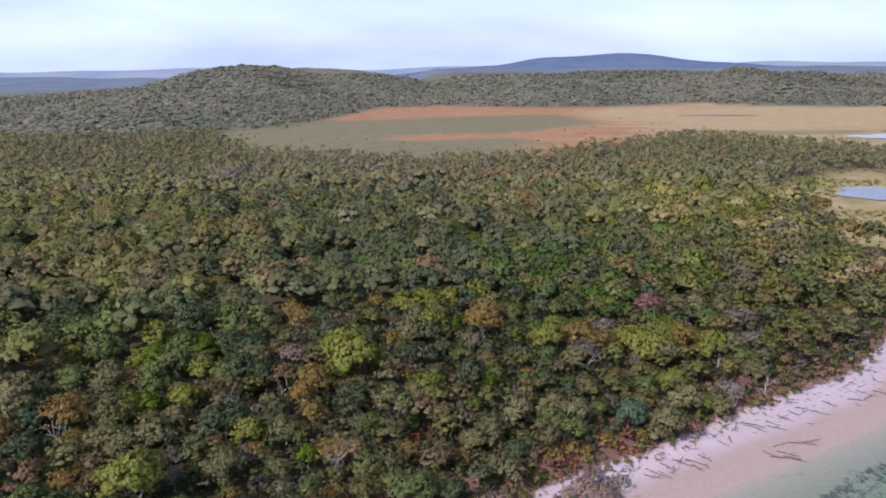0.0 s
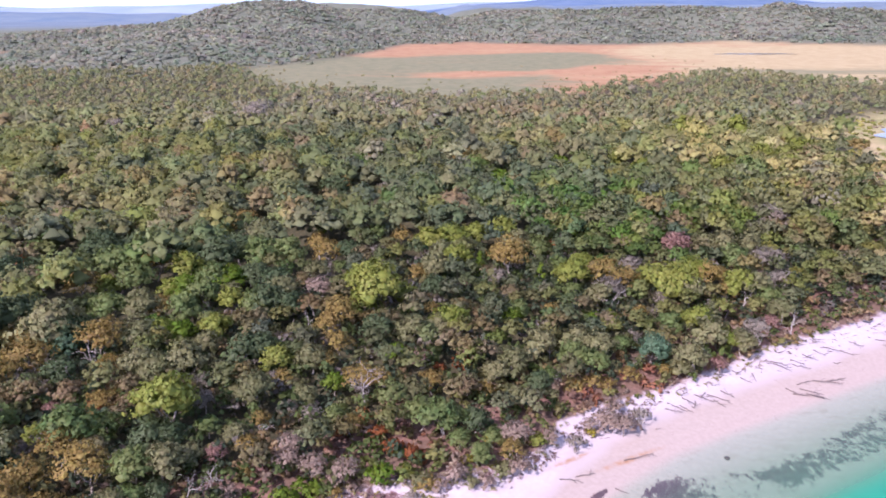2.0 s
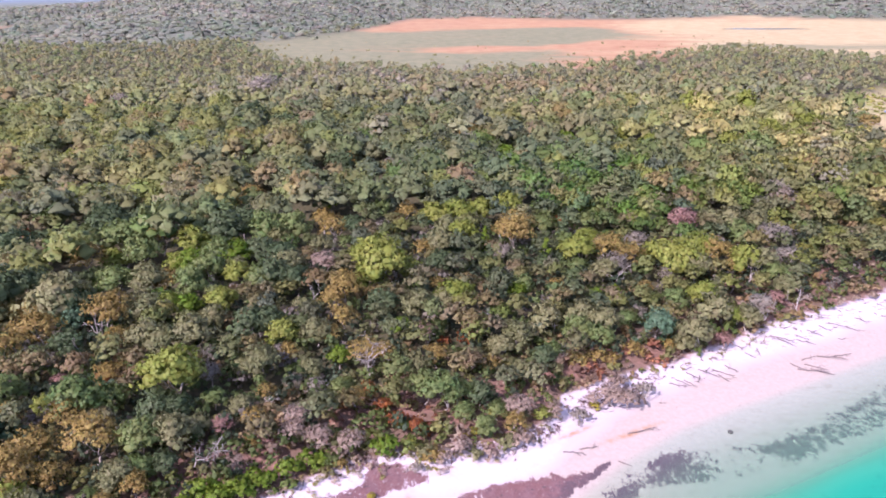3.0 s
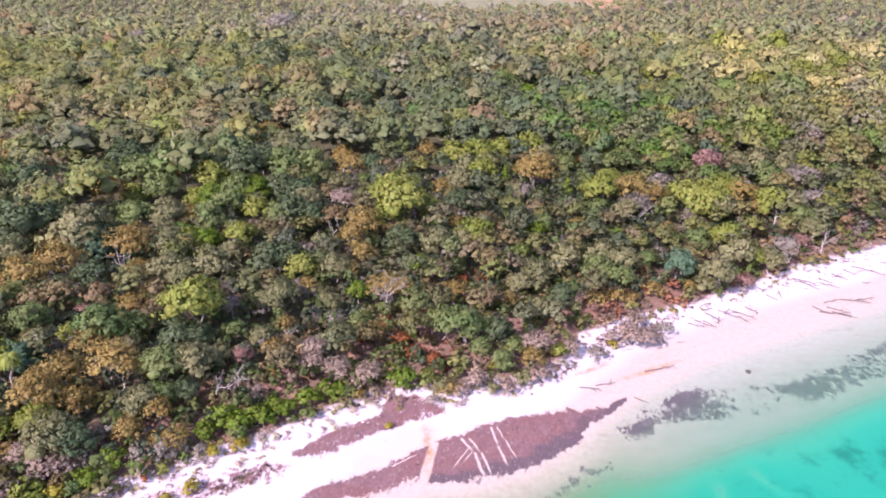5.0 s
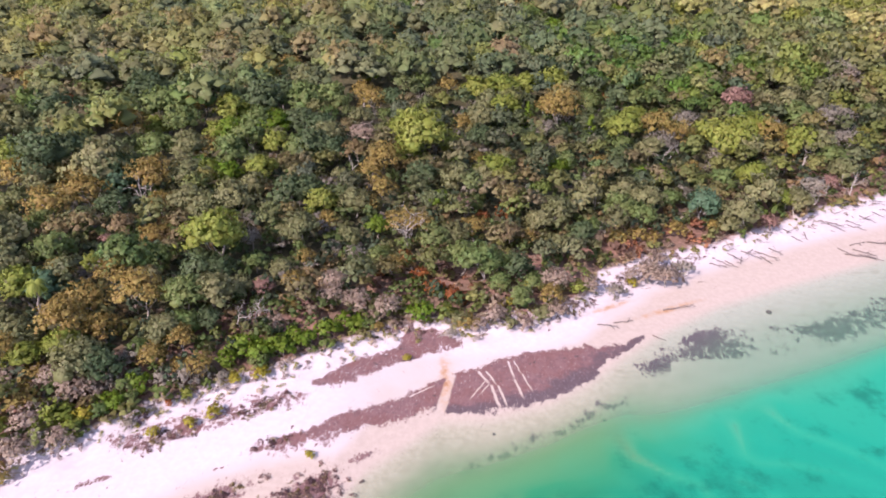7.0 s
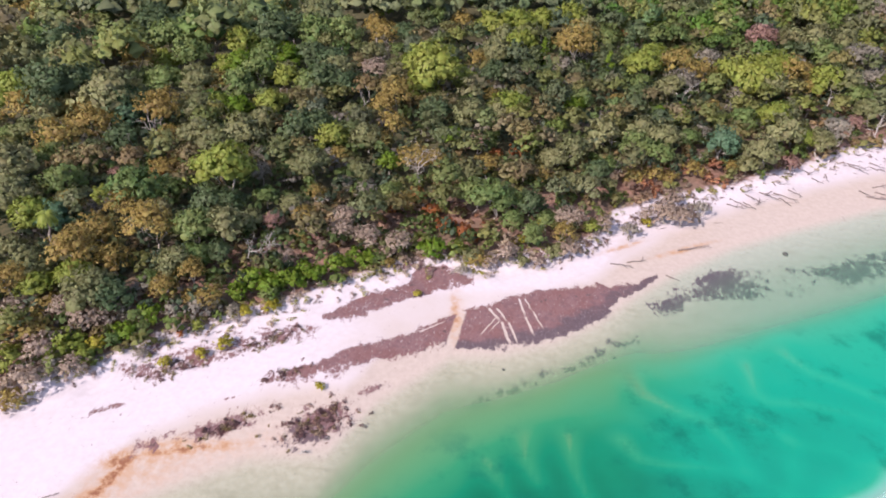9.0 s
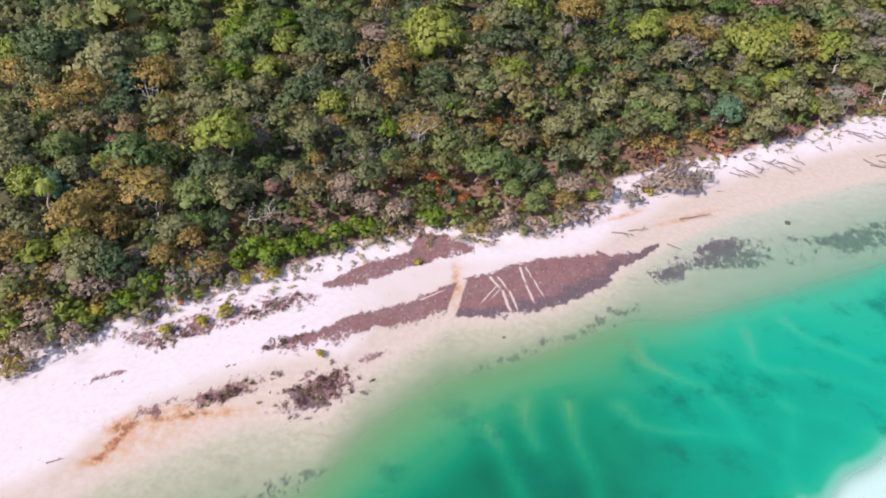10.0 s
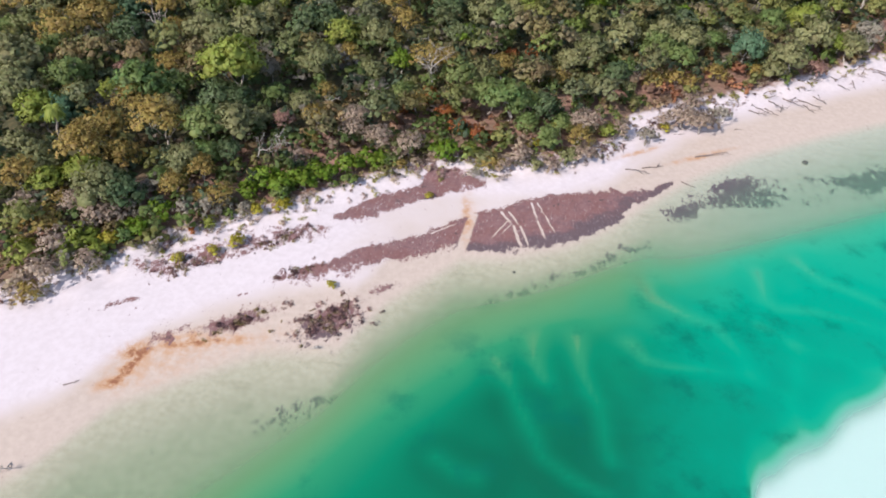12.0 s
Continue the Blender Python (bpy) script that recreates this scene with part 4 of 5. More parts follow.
for x, y, r in [(-101.2, 137.5, 5), (-74.6, 121.1, 5.8), (-62.5, 133, 3.5), (-67.1, 144, 2.7), (-85.2, 116.9, 3.4), (-57.8, 120.8, 3.4), (-45.3, 120.5, 2.8), (-54.4, 110.4, 3), (-50, 108.1, 3.1), (-45.6, 110.5, 3.5), (-77.6, 93.5, 4), (-73.7, 86.6, 3.4), (-39.2, 83.2, 2.9), (-37.3, 87, 2.1), (-62.1, 71.6, 2.5), (-43.6, 75, 2.3), (-67.8, 76.1, 2.3), (-51.9, 67.2, 3.2), (-35.4, 141.9, 3.5), (-2.7, 156.1, 3.3), (-0.5, 167, 3.5), (-6.3, 123.8, 3.2), (-1.6, 126.4, 2.6), (-29.6, 127.3, 2), (-24.4, 114.6, 2.6), (-31.6, 102.3, 2.9), (-34.9, 103.3, 1.8), (-23.3, 103.4, 2.1), (3.8, 107.9, 2.1), (-31.9, 92.4, 1.8), (9, 110.4, 2.5), (11.3, 117.4, 2.1)]:
    plant("olive", "tree", x, y, r)
for x, y, r in [(18.3, 174.3, 3.6), (33.4, 141.9, 2.7), (66.6, 173.5, 3.8), (70.9, 171.6, 4.3), (77.9, 172.9, 3.8), (53.4, 143.3, 3.6), (68.8, 146.1, 3.3), (26.9, 133.6, 1.8), (12.5, 113.8, 2.5), (17.8, 120.1, 3.2), (25.1, 122.4, 3), (28.7, 119.3, 2.7), (50.7, 123.1, 3.9), (44, 114.5, 2.9), (56.9, 122, 2.3), (70.8, 136.4, 2.9), (12, 103.9, 2.1), (42.4, 114.2, 1.9)]:
    plant("olive", "tree", x, y, r)
for x, y, r in [(-90.8, 157.7, 3), (-57.2, 99.1, 1.6), (-107.7, 168.6, 2.3), (10.7, 139, 1.4), (28.2, 178, 1.8), (-92.3, 159.4, 2.8), (-73.2, 164.7, 2.7), (-67.6, 225.6, 2.3), (-108, 169.3, 2.3)]:
    plant("orange", "tree", x, y, r)
for x, y, r in [(26.3, 98.1, 2), (28.5, 97.3, 1.5), (23.1, 97.3, 1.3), (1.5, 84.9, 1.2), (-54.8, 65.7, 1.8), (-28.3, 146, 3.3), (-23, 90, 2.1), (-23.1, 86.6, 1.9), (-29.8, 79.9, 1.6), (-18.9, 84.4, 2), (-14.3, 84.2, 2), (10.7, 92.7, 2.2)]:
    plant("tan", "tree", x, y, r)
for x, y, r in [(-70.5, 117.6, 2.6), (-64.5, 82.3, 2.6), (-6.2, 177.1, 2.7), (38.5, 117.2, 2.9), (23.7, 162.9, 1.9)]:
    plant("teal", "tree", x, y, r)
for x, y, r in [(-59.5, 152.6, 4.1), (-59.2, 143.8, 3.7), (-95.8, 124.3, 4.5), (-75.7, 146.3, 2.8), (-45.6, 139.2, 3.1), (-45.1, 125.5, 3.2), (-43.4, 95, 4.3), (-62.2, 91.7, 2), (-67.3, 82.2, 2.9), (-59.1, 68.2, 2.1), (-55.9, 70.8, 2.2), (-14.8, 138.9, 5.2), (-20.1, 148, 3.2), (-8.2, 143.8, 2.7), (-17.4, 136.4, 3.3), (0.9, 128.6, 3.5), (2.8, 163.6, 3.8), (28.6, 150.5, 3.6), (32.8, 161.8, 2.8), (49.4, 145.1, 5.1), (57.3, 154.3, 4.1), (48.2, 154, 3.4), (65.4, 146.8, 3.8), (50.5, 129.7, 2.9), (54.3, 123.3, 2.5), (-30.3, 113.5, 2.9), (-54.9, 123.2, 3.2), (-3.6, 175.4, 4.4), (2.2, 176.2, 3.8), (8.1, 180.8, 3.9), (15.5, 181.9, 4.3), (61.5, 263.3, 4.8)]:
    plant("yellowgreen", "tree", x, y, r)
for x, y, r in [(70.4, 249.9, 4.2), (119.4, 265.1, 6.1), (138.6, 277, 6), (123.7, 304, 6.9), (101.5, 304.7, 6.7), (-93.7, 226.1, 4.4), (-100.3, 194.8, 4), (-126.3, 227, 4.7), (-141, 212.9, 5), (-94.6, 257.2, 4.9), (121.8, 246.9, 4.9), (97.8, 247.2, 4.8), (85.1, 255.1, 4.8)]:
    plant("yellowgreen", "tree", x, y, r)
for x, y, r in [(8.2, 161, 1.6), (21.6, 150.3, 1.8)]:
    plant("bright", "cone", x, y, r)
for x, y, r in [(1.2, 158, 1.7), (8.5, 146.7, 1.8), (27.6, 164.4, 2.1)]:
    plant("dark", "cone", x, y, r)
for x, y, r in [(-13.9, 103.6, 3.4), (-35.1, 80, 2), (-32.5, 81.9, 1.7), (-21.4, 97.5, 1.5), (18.9, 110.8, 1), (-4.3, 116.7, 1.4)]:
    plant_dead("grey", x, y, r)
for x, y, r in [(-27.8, 129.2, 2.1), (-12.3, 137.2, 1.4), (36.4, 138.1, 2.4), (-63.3, 106.5, 2.4), (-62.7, 112, 2.5), (-72, 109, 2), (-51.2, 82.1, 1.4), (65.1, 142.9, 1.9), (51.9, 126.2, 2.1), (19.6, 119.7, 1.7), (6.4, 119.7, 1.7), (69.7, 129.4, 2), (18, 164.1, 1.7), (-28.9, 93.9, 1.1), (71, 150.1, 1.7), (31.7, 99.1, 0.9), (-34.5, 215, 2.2), (20.2, 236.6, 2.7), (69.5, 237.7, 3.2), (104.4, 196.5, 2.6), (84.4, 295.8, 2.2), (69.6, 213.5, 1.5), (87.7, 206.5, 1.9), (-28.1, 220.4, 1.8)]:
    plant_dead("pale", x, y, r)
for x, y, r in [(-34.4, 72.1, 1.4), (-32.8, 74.7, 1.8), (-30.2, 73.9, 1.7), (-27.8, 75.2, 1.7), (-26.2, 77.1, 1.6), (-43.8, 66.7, 1.4), (-45.5, 63.2, 1.4), (-9.1, 84.4, 1.8), (-20.1, 81.5, 1.5), (-22.2, 79.7, 1.5), (-18.4, 81.6, 1.3), (-24.6, 77.9, 1.3)]:
    plant("bright", "shrub", x, y, r)
for x, y, r in [(-57.6, 66.3, 1.7), (-56.7, 61.7, 2), (-39.8, 70, 1.4), (-2.4, 83.2, 1.5), (26, 110.5, 1.7), (22.9, 108.4, 1.6), (33, 112.7, 1.7), (28.7, 109.6, 1.4), (40.2, 114.9, 1.3), (-53.6, 51.7, 1.4), (-15.2, 81.1, 1), (-28.6, 85.4, 1.2)]:
    plant("brown", "shrub", x, y, r)
for x, y, r in [(-44.1, 64.1, 1.2), (-46.7, 61.8, 1.1), (5.2, 88.6, 1.2), (-16.9, 81.9, 1.1), (-29.9, 72.5, 1.1)]:
    plant("green", "shrub", x, y, r)
for x, y, r in [(-51.5, 56.7, 1.2), (-47.7, 67, 1.3), (-38.2, 68, 1.6), (-41.2, 67.9, 1.4), (-36.6, 69.6, 1.2), (-33.8, 69, 0.9), (36.4, 117.6, 1.4), (20.2, 113.8, 1), (44.1, 115.3, 1.3), (32.3, 101.6, 1.4), (20.3, 93.9, 1.3), (-4.7, 81.6, 0.8), (-42.7, 60.9, 0.8)]:
    plant("grey", "shrub", x, y, r)
for x, y, r in [(-27.1, 86.3, 1.2), (-5.9, 118.3, 1.3), (50.2, 116.5, 1.6)]:
    plant("mauve", "shrub", x, y, r)
for x, y, r in [(-3.5, 84, 1.3), (8.5, 86.7, 1.2), (3.6, 84.3, 1), (10.9, 114.4, 1.2), (18.1, 107, 1.2), (30.8, 116.2, 1.3)]:
    plant("olive", "shrub", x, y, r)
for x, y, r in [(2.9, 116.6, 1.5), (-13.5, 99.7, 1.3), (-10.6, 95.1, 1.2), (-8.1, 91.7, 1.2), (-5.4, 89.9, 1.2), (-3.2, 89, 0.8), (-16.6, 95.6, 1.1), (-39.3, 64.6, 0.5), (-1.1, 115.7, 1)]:
    plant("orange", "shrub", x, y, r)
for x, y, r in [(-60.7, 64.5, 2), (-53.9, 58.7, 1.9), (-53.1, 54.3, 1.7), (-49.1, 56.8, 1.4), (-49.5, 64.6, 1.6), (-51.3, 63.9, 1.9), (-22.9, 87, 1.4), (-15.6, 83.6, 1.3), (1.5, 85, 1.5), (-0.8, 83.3, 1.3), (10.5, 87, 1.5), (28.1, 103, 1.7), (26, 98.4, 2), (29, 98.3, 1.7), (16.5, 94.1, 1.4), (6, 84.4, 1.1)]:
    plant("tan", "shrub", x, y, r)
for x, y, r in [(39.1, 116.9, 1), (34.4, 116.7, 0.9)]:
    plant("teal", "shrub", x, y, r)
for x, y, r in [(-48.2, 61.1, 1.1), (3.2, 88.7, 0.9), (-29.3, 70.6, 0.9), (-32.4, 69.3, 0.8), (-33.3, 63.5, 0.9), (-39.4, 59.8, 0.7), (-35.5, 61.6, 0.7), (6.6, 93.8, 0.9), (-10.5, 76.1, 0.5), (-19.8, 57.9, 0.5), (23.3, 97.1, 0.8)]:
    plant("yellow", "shrub", x, y, r)
for x, y, r in [(-51.3, 60.3, 1.7), (-52.2, 59.3, 1.4), (-56.7, 56.8, 1.7), (-48.9, 59, 1.1), (-5.7, 85.5, 1.1), (-37.6, 66.2, 0.8), (14.3, 93.3, 1.2)]:
    plant("yellowgreen", "shrub", x, y, r)
palm(-63.5, 78.5)


# ---- what grows where ----
ZONES = [
    # x, y, reach, species, weight
    (-75, 150, 26, "bright", 1.2), (-60, 118, 22, "yellowgreen", 0.5), (30, 215, 40, "bright", 1.3), (30, 225, 42, "dark", 1.3), (45, 190, 30, "bright", 0.6), (-120, 150, 60, "brown", 0.8), (-130, 130, 40, "olive", 0.8),
    (-150, 210, 60, "olive", 0.9), (0, 250, 60, "dark", 1.0), (-8, 210, 42, "dark", 1.6), (-65, 250, 50, "dark", 0.7), (-100, 165, 30, "dark", 0.7), (-20, 200, 40, "dark", 0.5), (80, 240, 40, "olive", 0.6), (110, 190, 40, "brown", 0.5), (130, 270, 50, "yellowgreen", 1.2), (148, 265, 55, "straw", 1.5), (60, 305, 50, "straw", 0.6), (150, 205, 35, "straw", 0.9), (-130, 260, 80, "yellowgreen", 1.1), (-115, 200, 55, "yellowgreen", 0.6),
    (90, 330, 60, "yellowgreen", 0.8), (40, 400, 70, "brown", 1.1), (-60, 430, 60, "grey", 0.9), (-30, 400, 40, "tan", 0.5), (130, 240, 25, "grey", 0.4), (-160, 330, 90, "yellowgreen", 0.6), (-40, 330, 60, "dark", 0.5), (60, 140, 40, "yellowgreen", 0.9), (105, 175, 50, "yellowgreen", 0.9), (95, 150, 30, "grey", 0.15), (-10, 110, 40, "brown", 0.5), (-45, 95, 35, "brown", 0.6),
]
# straw is a pale tone putting haze into the right-hand canopy's colour
TONE = {"green": (0.135, 0.172, 0.076), "yellowgreen": (0.215, 0.232, 0.09), "olive": (0.182, 0.188, 0.098), "dark": (0.09, 0.116, 0.074), "bright": (0.1, 0.178, 0.052), "brown": (0.24, 0.188, 0.115), "grey": (0.265, 0.24, 0.21),
        "tan": (0.32, 0.26, 0.175), "orange": (0.29, 0.16, 0.095), "straw": (0.4, 0.37, 0.2)}


def choose(rng, x, y):
    w = {"green": 1.0, "olive": 1.4, "yellowgreen": 0.7, "dark": 0.65, "brown": 0.6, "bright": 0.16, "grey": 0.05, "orange": 0.03}
    for zx, zy, zr, sp, k in ZONES:
        w[sp] = w.get(sp, 0) + 2.2 * k * math.exp(-((x - zx) ** 2 + (y - zy) ** 2) / zr ** 2)
    names = list(w)
    p = np.array([w[n] for n in names])
    return names[rng.choice(len(names), p=p / p.sum())]


def scatter(rng, x0, x1, y0, y1, step, jitter=0.42):
    out = []
    row = 0
    y = y0
    while y < y1:
        x = x0 + (0.5 * step if row % 2 else 0)
        while x < x1:
            out.append((x + rng.uniform(-jitter, jitter) * step, y + rng.uniform(-jitter, jitter) * step))
            x += step
        y += step * 0.86
        row += 1
    return np.array(out)


bare = [(-3, 100, 6.5), (-3.5, 94, 4), (-16, 92, 3), (23, 108, 5), (35, 112, 4), (-3, 112, 3)]


def forest(name, label, category, points, radius, tints, lift, template, mat, kind="stuff", squash=(0.85, 1.2), calm=0.0):
    """Many crowns joined into one mesh, each a turned and scaled copy of a small template, with its own leaf colour."""
    rng = np.random.RandomState(len(points))
    V, F, T, N, base = [], [], [], [], 0
    z = ground_height(points[:, 0], points[:, 1])
    for i, (x, y) in enumerate(points):
        tv, tf, tn = template[rng.randint(len(template))]
        a, s = rng.uniform(0, 6.28), radius[i] / 4.6
        R = np.array([[math.cos(a), -math.sin(a), 0], [math.sin(a), math.cos(a), 0], [0, 0, 1]])
        q = (tv @ R.T) * np.array([s, s, s * rng.uniform(*squash)]) + np.array([x, y, z[i] + lift * s])
        V.append(q)
        F.append(tf + base)
        # calm tilts normals upward, flattening the shading as haze would
        N.append(tn @ R.T + np.array([0, 0, calm]))
        T.append(np.tile(np.array([*tints[i], 1.0]), (len(tv), 1)))
        base += len(tv)
    V, F, T, N = np.concatenate(V), np.concatenate(F), np.concatenate(T), np.concatenate(N)
    me = mesh_of(name, V, quads_to_faces(F), mat, normals=N / (np.linalg.norm(N, axis=1)[:, None] + 1e-6))
    me.color_attributes.new("tint", "FLOAT_COLOR", "POINT").data.foreach_set("color", T.astype(np.float32).ravel())
    return tagged(new(name, me), label, category, kind=kind)


def template_crown(seed, n, count, size, core=0.72):
    r = np.random.RandomState(seed)
    cs, rs = clumps(r, 4.6, 4.4, 3.6, n)
    return leaves(r, cs, rs * (1.0 if n > 12 else 1.2 if n > 8 else 1.5 if n > 3 else 2.0), count, size, 0.85, core)


def template_gum(seed, lobes, per, sprays, size, core=0.5):
    r = np.random.RandomState(seed)
    return crown(r, 4.5, 4.2, 3.4, lobes, per, sprays, size, core, coarse=True)[:3]


def tone(rng, x, y):
    c = np.array(TONE.get(choose(rng, x, y), TONE["olive"]))
    c = 0.58 * c + 0.42 * np.mean([TONE.get(choose(rng, x, y), TONE["olive"]) for i in range(5)], axis=0)
    return 1.06 * c * rng.uniform(0.9, 1.12) * np.array([rng.uniform(0.94, 1.08), 1, rng.uniform(0.9, 1.15)])


TEMPLATE_NEAR = [template_gum(500 + i, 7 + i % 3, 6, 7, 0.56, 0.6) for i in range(8)]
TEMPLATE_MID = [template_gum(100 + i, 7 + i % 3, 5, 6, 0.54, 0.82) for i in range(6)]
TEMPLATE_FAR = [template_gum(200 + i, 5, 2, 5, 0.85, 0.85) for i in range(6)]
TEMPLATE_HILL = [template_gum(300 + i, 2, 1, 3, 1.9, 1.2) for i in range(5)]


def trees_between(seed, y0, y1, step, extra=30):
    r = np.random.RandomState(seed)
    p = scatter(r, -0.68 * y1 - extra, 0.68 * y1 + extra, y0, y1, step)
    keep = (np.abs(p[:, 0]) < extra + 0.68 * p[:, 1]) & (open_land(p[:, 0], p[:, 1]) < r.uniform(0.05, 1.0, len(p)) ** 1.5) & (inland(p[:, 0], p[:, 1]) > 5)
    p = p[keep]
    gap = np.min([np.hypot(p[:, 0] - px, p[:, 1] - py) - 0.95 * pr for px, py, pr in planted], axis=0)
    return r, p[gap > 1.2]


r, p = trees_between(10, 40, 300, 5.2)
v = inland(p[:, 0], p[:, 1])
p = p[(v > 7) & (v < 80)]
# nearer filler crowns darkened in colour, standing in for shade between planted trees
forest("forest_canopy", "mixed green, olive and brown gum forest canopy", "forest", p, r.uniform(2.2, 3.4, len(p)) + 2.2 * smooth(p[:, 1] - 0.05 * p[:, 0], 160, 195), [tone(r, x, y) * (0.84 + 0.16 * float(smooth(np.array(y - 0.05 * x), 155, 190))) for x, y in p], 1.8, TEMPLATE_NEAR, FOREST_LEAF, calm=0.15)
r, p = trees_between(11, 60, 310, 6.6)
p = p[inland(p[:, 0], p[:, 1]) > 80]
# the constant added to each tone imitates haze over the inland canopy
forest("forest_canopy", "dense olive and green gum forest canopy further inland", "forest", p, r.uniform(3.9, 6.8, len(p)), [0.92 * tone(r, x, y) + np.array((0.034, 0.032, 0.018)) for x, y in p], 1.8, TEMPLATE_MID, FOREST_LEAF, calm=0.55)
r, p = trees_between(12, 310, 900, 7.6)
p = p[hills(p[:, 0], p[:, 1]) < 3]
size = r.uniform(4.0, 7.0, len(p)) * (1 - 0.42 * smooth(p[:, 1], 340, 470))
# tones washed toward pale olive: haze put into the far leaf colour
hazy_far_tone = [0.8 * tone(r, x, y) + 0.46 * np.array((0.215, 0.205, 0.14)) for x, y in p]
forest("far_forest_canopy", "distant gum forest canopy in olive and brown greens", "forest", p, size, hazy_far_tone, 0.6, TEMPLATE_FAR, FOREST_LEAF, calm=0.6)


def bush_tone(x, y):
    """Bushland on the hills: green, grey and straw patches, all paled to imitate haze."""
    k = np.clip(0.5 + 0.5 * wave(x, y, 150, 66) + 0.25 * wave(x, y, 45, 67), 0, 1)[:, None]
    return np.array((0.21, 0.235, 0.175)) * (1 - k) + np.array((0.29, 0.285, 0.225)) * k


r, p = trees_between(13, 620, 1650, 12.3)
p = p[(hills(p[:, 0], p[:, 1]) > 2.0) & (hills(p[:, 0], p[:, 1] + 15) - hills(p[:, 0], p[:, 1] - 15) > -2.0)]
hill_tone = bush_tone(p[:, 0], p[:, 1]) * r.uniform(0.8, 1.2, (len(p), 1)) * r.uniform(0.93, 1.08, (len(p), 3))
# strong calm keeps hill crowns low in contrast, imitating haze
forest("hill_forest", "grey-green bushland covering the low hills", "forest", p, r.uniform(5.5, 8.8, len(p)), hill_tone, -3.4, TEMPLATE_HILL, FOREST_LEAF, squash=(0.45, 0.8), calm=0.75)

# small trees and saplings that close the gaps between the large ones
r = np.random.RandomState(36)
p = scatter(r, -190, 170, 20, 260, 3.7)
v = inland(p[:, 0], p[:, 1])
lone = np.min([np.hypot(p[:, 0] - bx, p[:, 1] - by) - br for bx, by, br in bare], axis=0)
p = p[(v > 2.5) & (v < 70) & (lone > 0) & (np.abs(p[:, 0]) < 22 + 0.66 * p[:, 1]) & (open_land(p[:, 0], p[:, 1]) < 0.5)]
v = inland(p[:, 0], p[:, 1])
kinds = ("green", "olive", "dark", "dark", "green", "dark", "olive", "brown", "olive", "green", "dark", "grey")
# tones cut to 0.6-0.95: shade of the understory put into the colour
shaded_sapling_tone = [np.array(TONE[kinds[r.randint(12)]]) * r.uniform(0.6, 0.95) for q in p]
TEMPLATE_SAPLING = [template_gum(600 + i, 3, 4, 5, 1.1, 0.45) for i in range(6)]
forest("saplings", "mixed saplings and tall shrubs filling the forest", "saplings", p, r.uniform(1.4, 2.3, len(p)) + 0.6 * smooth(v, 8, 25), shaded_sapling_tone, -2.2, TEMPLATE_SAPLING, FOREST_LEAF, squash=(0.8, 1.2))

# brush under and before the trees
r = np.random.RandomState(31)
p = scatter(r, -130, 130, 20, 220, 2.5)
v = inland(p[:, 0], p[:, 1])
lone = np.min([np.hypot(p[:, 0] - bx, p[:, 1] - by) - br for bx, by, br in bare], axis=0)
v = v + 0.8 * wave(p[:, 0], p[:, 1], 9, 63)
keep = (v > 0.2) & (v < 22) & (np.abs(p[:, 0]) < 25 + 0.66 * p[:, 1]) & (r.uniform(0, 1, len(p)) < 0.9)
p, lone = p[keep], lone[keep]
GREENISH = ((0.14, 0.16, 0.065), (0.19, 0.19, 0.085), (0.16, 0.15, 0.075), (0.28, 0.22, 0.145), (0.22, 0.165, 0.1), (0.18, 0.175, 0.085), (0.11, 0.14, 0.055), (0.26, 0.21, 0.17))
HEATH = ((0.25, 0.14, 0.1), (0.3, 0.17, 0.12), (0.22, 0.15, 0.12), (0.27, 0.2, 0.15), (0.18, 0.16, 0.085))
brush_tone = [np.array(HEATH[r.randint(5)] if q < 0 else GREENISH[r.randint(8)]) * r.uniform(0.85, 1.35) for q in lone]
TEMPLATE_BRUSH = [template_gum(400 + i, 3, 4, 6, 1.3, 0.5) for i in range(5)]
tall = r.uniform(0.6, 1.7, len(p)) ** 1.3
forest("undergrowth", "low red-brown and green undergrowth on the forest floor", "undergrowth", p, tall, brush_tone, -2.6, TEMPLATE_BRUSH, FOREST_LEAF, squash=(0.6, 1.1))
r = np.random.RandomState(32)
p = scatter(r, 130, 420, 195, 480, 4.6)
p = p[(open_land(p[:, 0], p[:, 1]) > 0.5) & (np.hypot((p[:, 0] - 248) / 36, (p[:, 1] - 345) / 31) > 1) & (wave(p[:, 0], p[:, 1], 45, 71) + r.uniform(-0.9, 0.7, len(p)) > -0.25)]
sedge_tone = [np.array(((0.32, 0.3, 0.12), (0.25, 0.25, 0.09), (0.2, 0.22, 0.08), (0.34, 0.28, 0.22))[r.randint(4)]) * r.uniform(0.8, 1.2) for q in p]
forest("clearing_scrub", "straw and olive scrub in the swampy clearing", "scrub", p, r.uniform(0.9, 2.2, len(p)), sedge_tone, -3.0, TEMPLATE_HILL, FOREST_LEAF, squash=(0.5, 0.9))
r = np.random.RandomState(38)
p = scatter(r, -330, 520, 470, 900, 8.0)
past = p[:, 1] - curve(p[:, 0], FRONT)
p = p[(open_land(p[:, 0], p[:, 1]) > 0.4) & (past > -20) & (np.abs(p[:, 0]) < 30 + 0.68 * p[:, 1]) & (r.uniform(0, 1, len(p)) < 0.8 * np.exp(-np.maximum(past, 0) / 45))]
plain_tone = [np.array(((0.24, 0.235, 0.12), (0.28, 0.25, 0.14), (0.21, 0.21, 0.11), (0.33, 0.27, 0.16))[r.randint(4)]) * r.uniform(0.85, 1.15) for q in p]
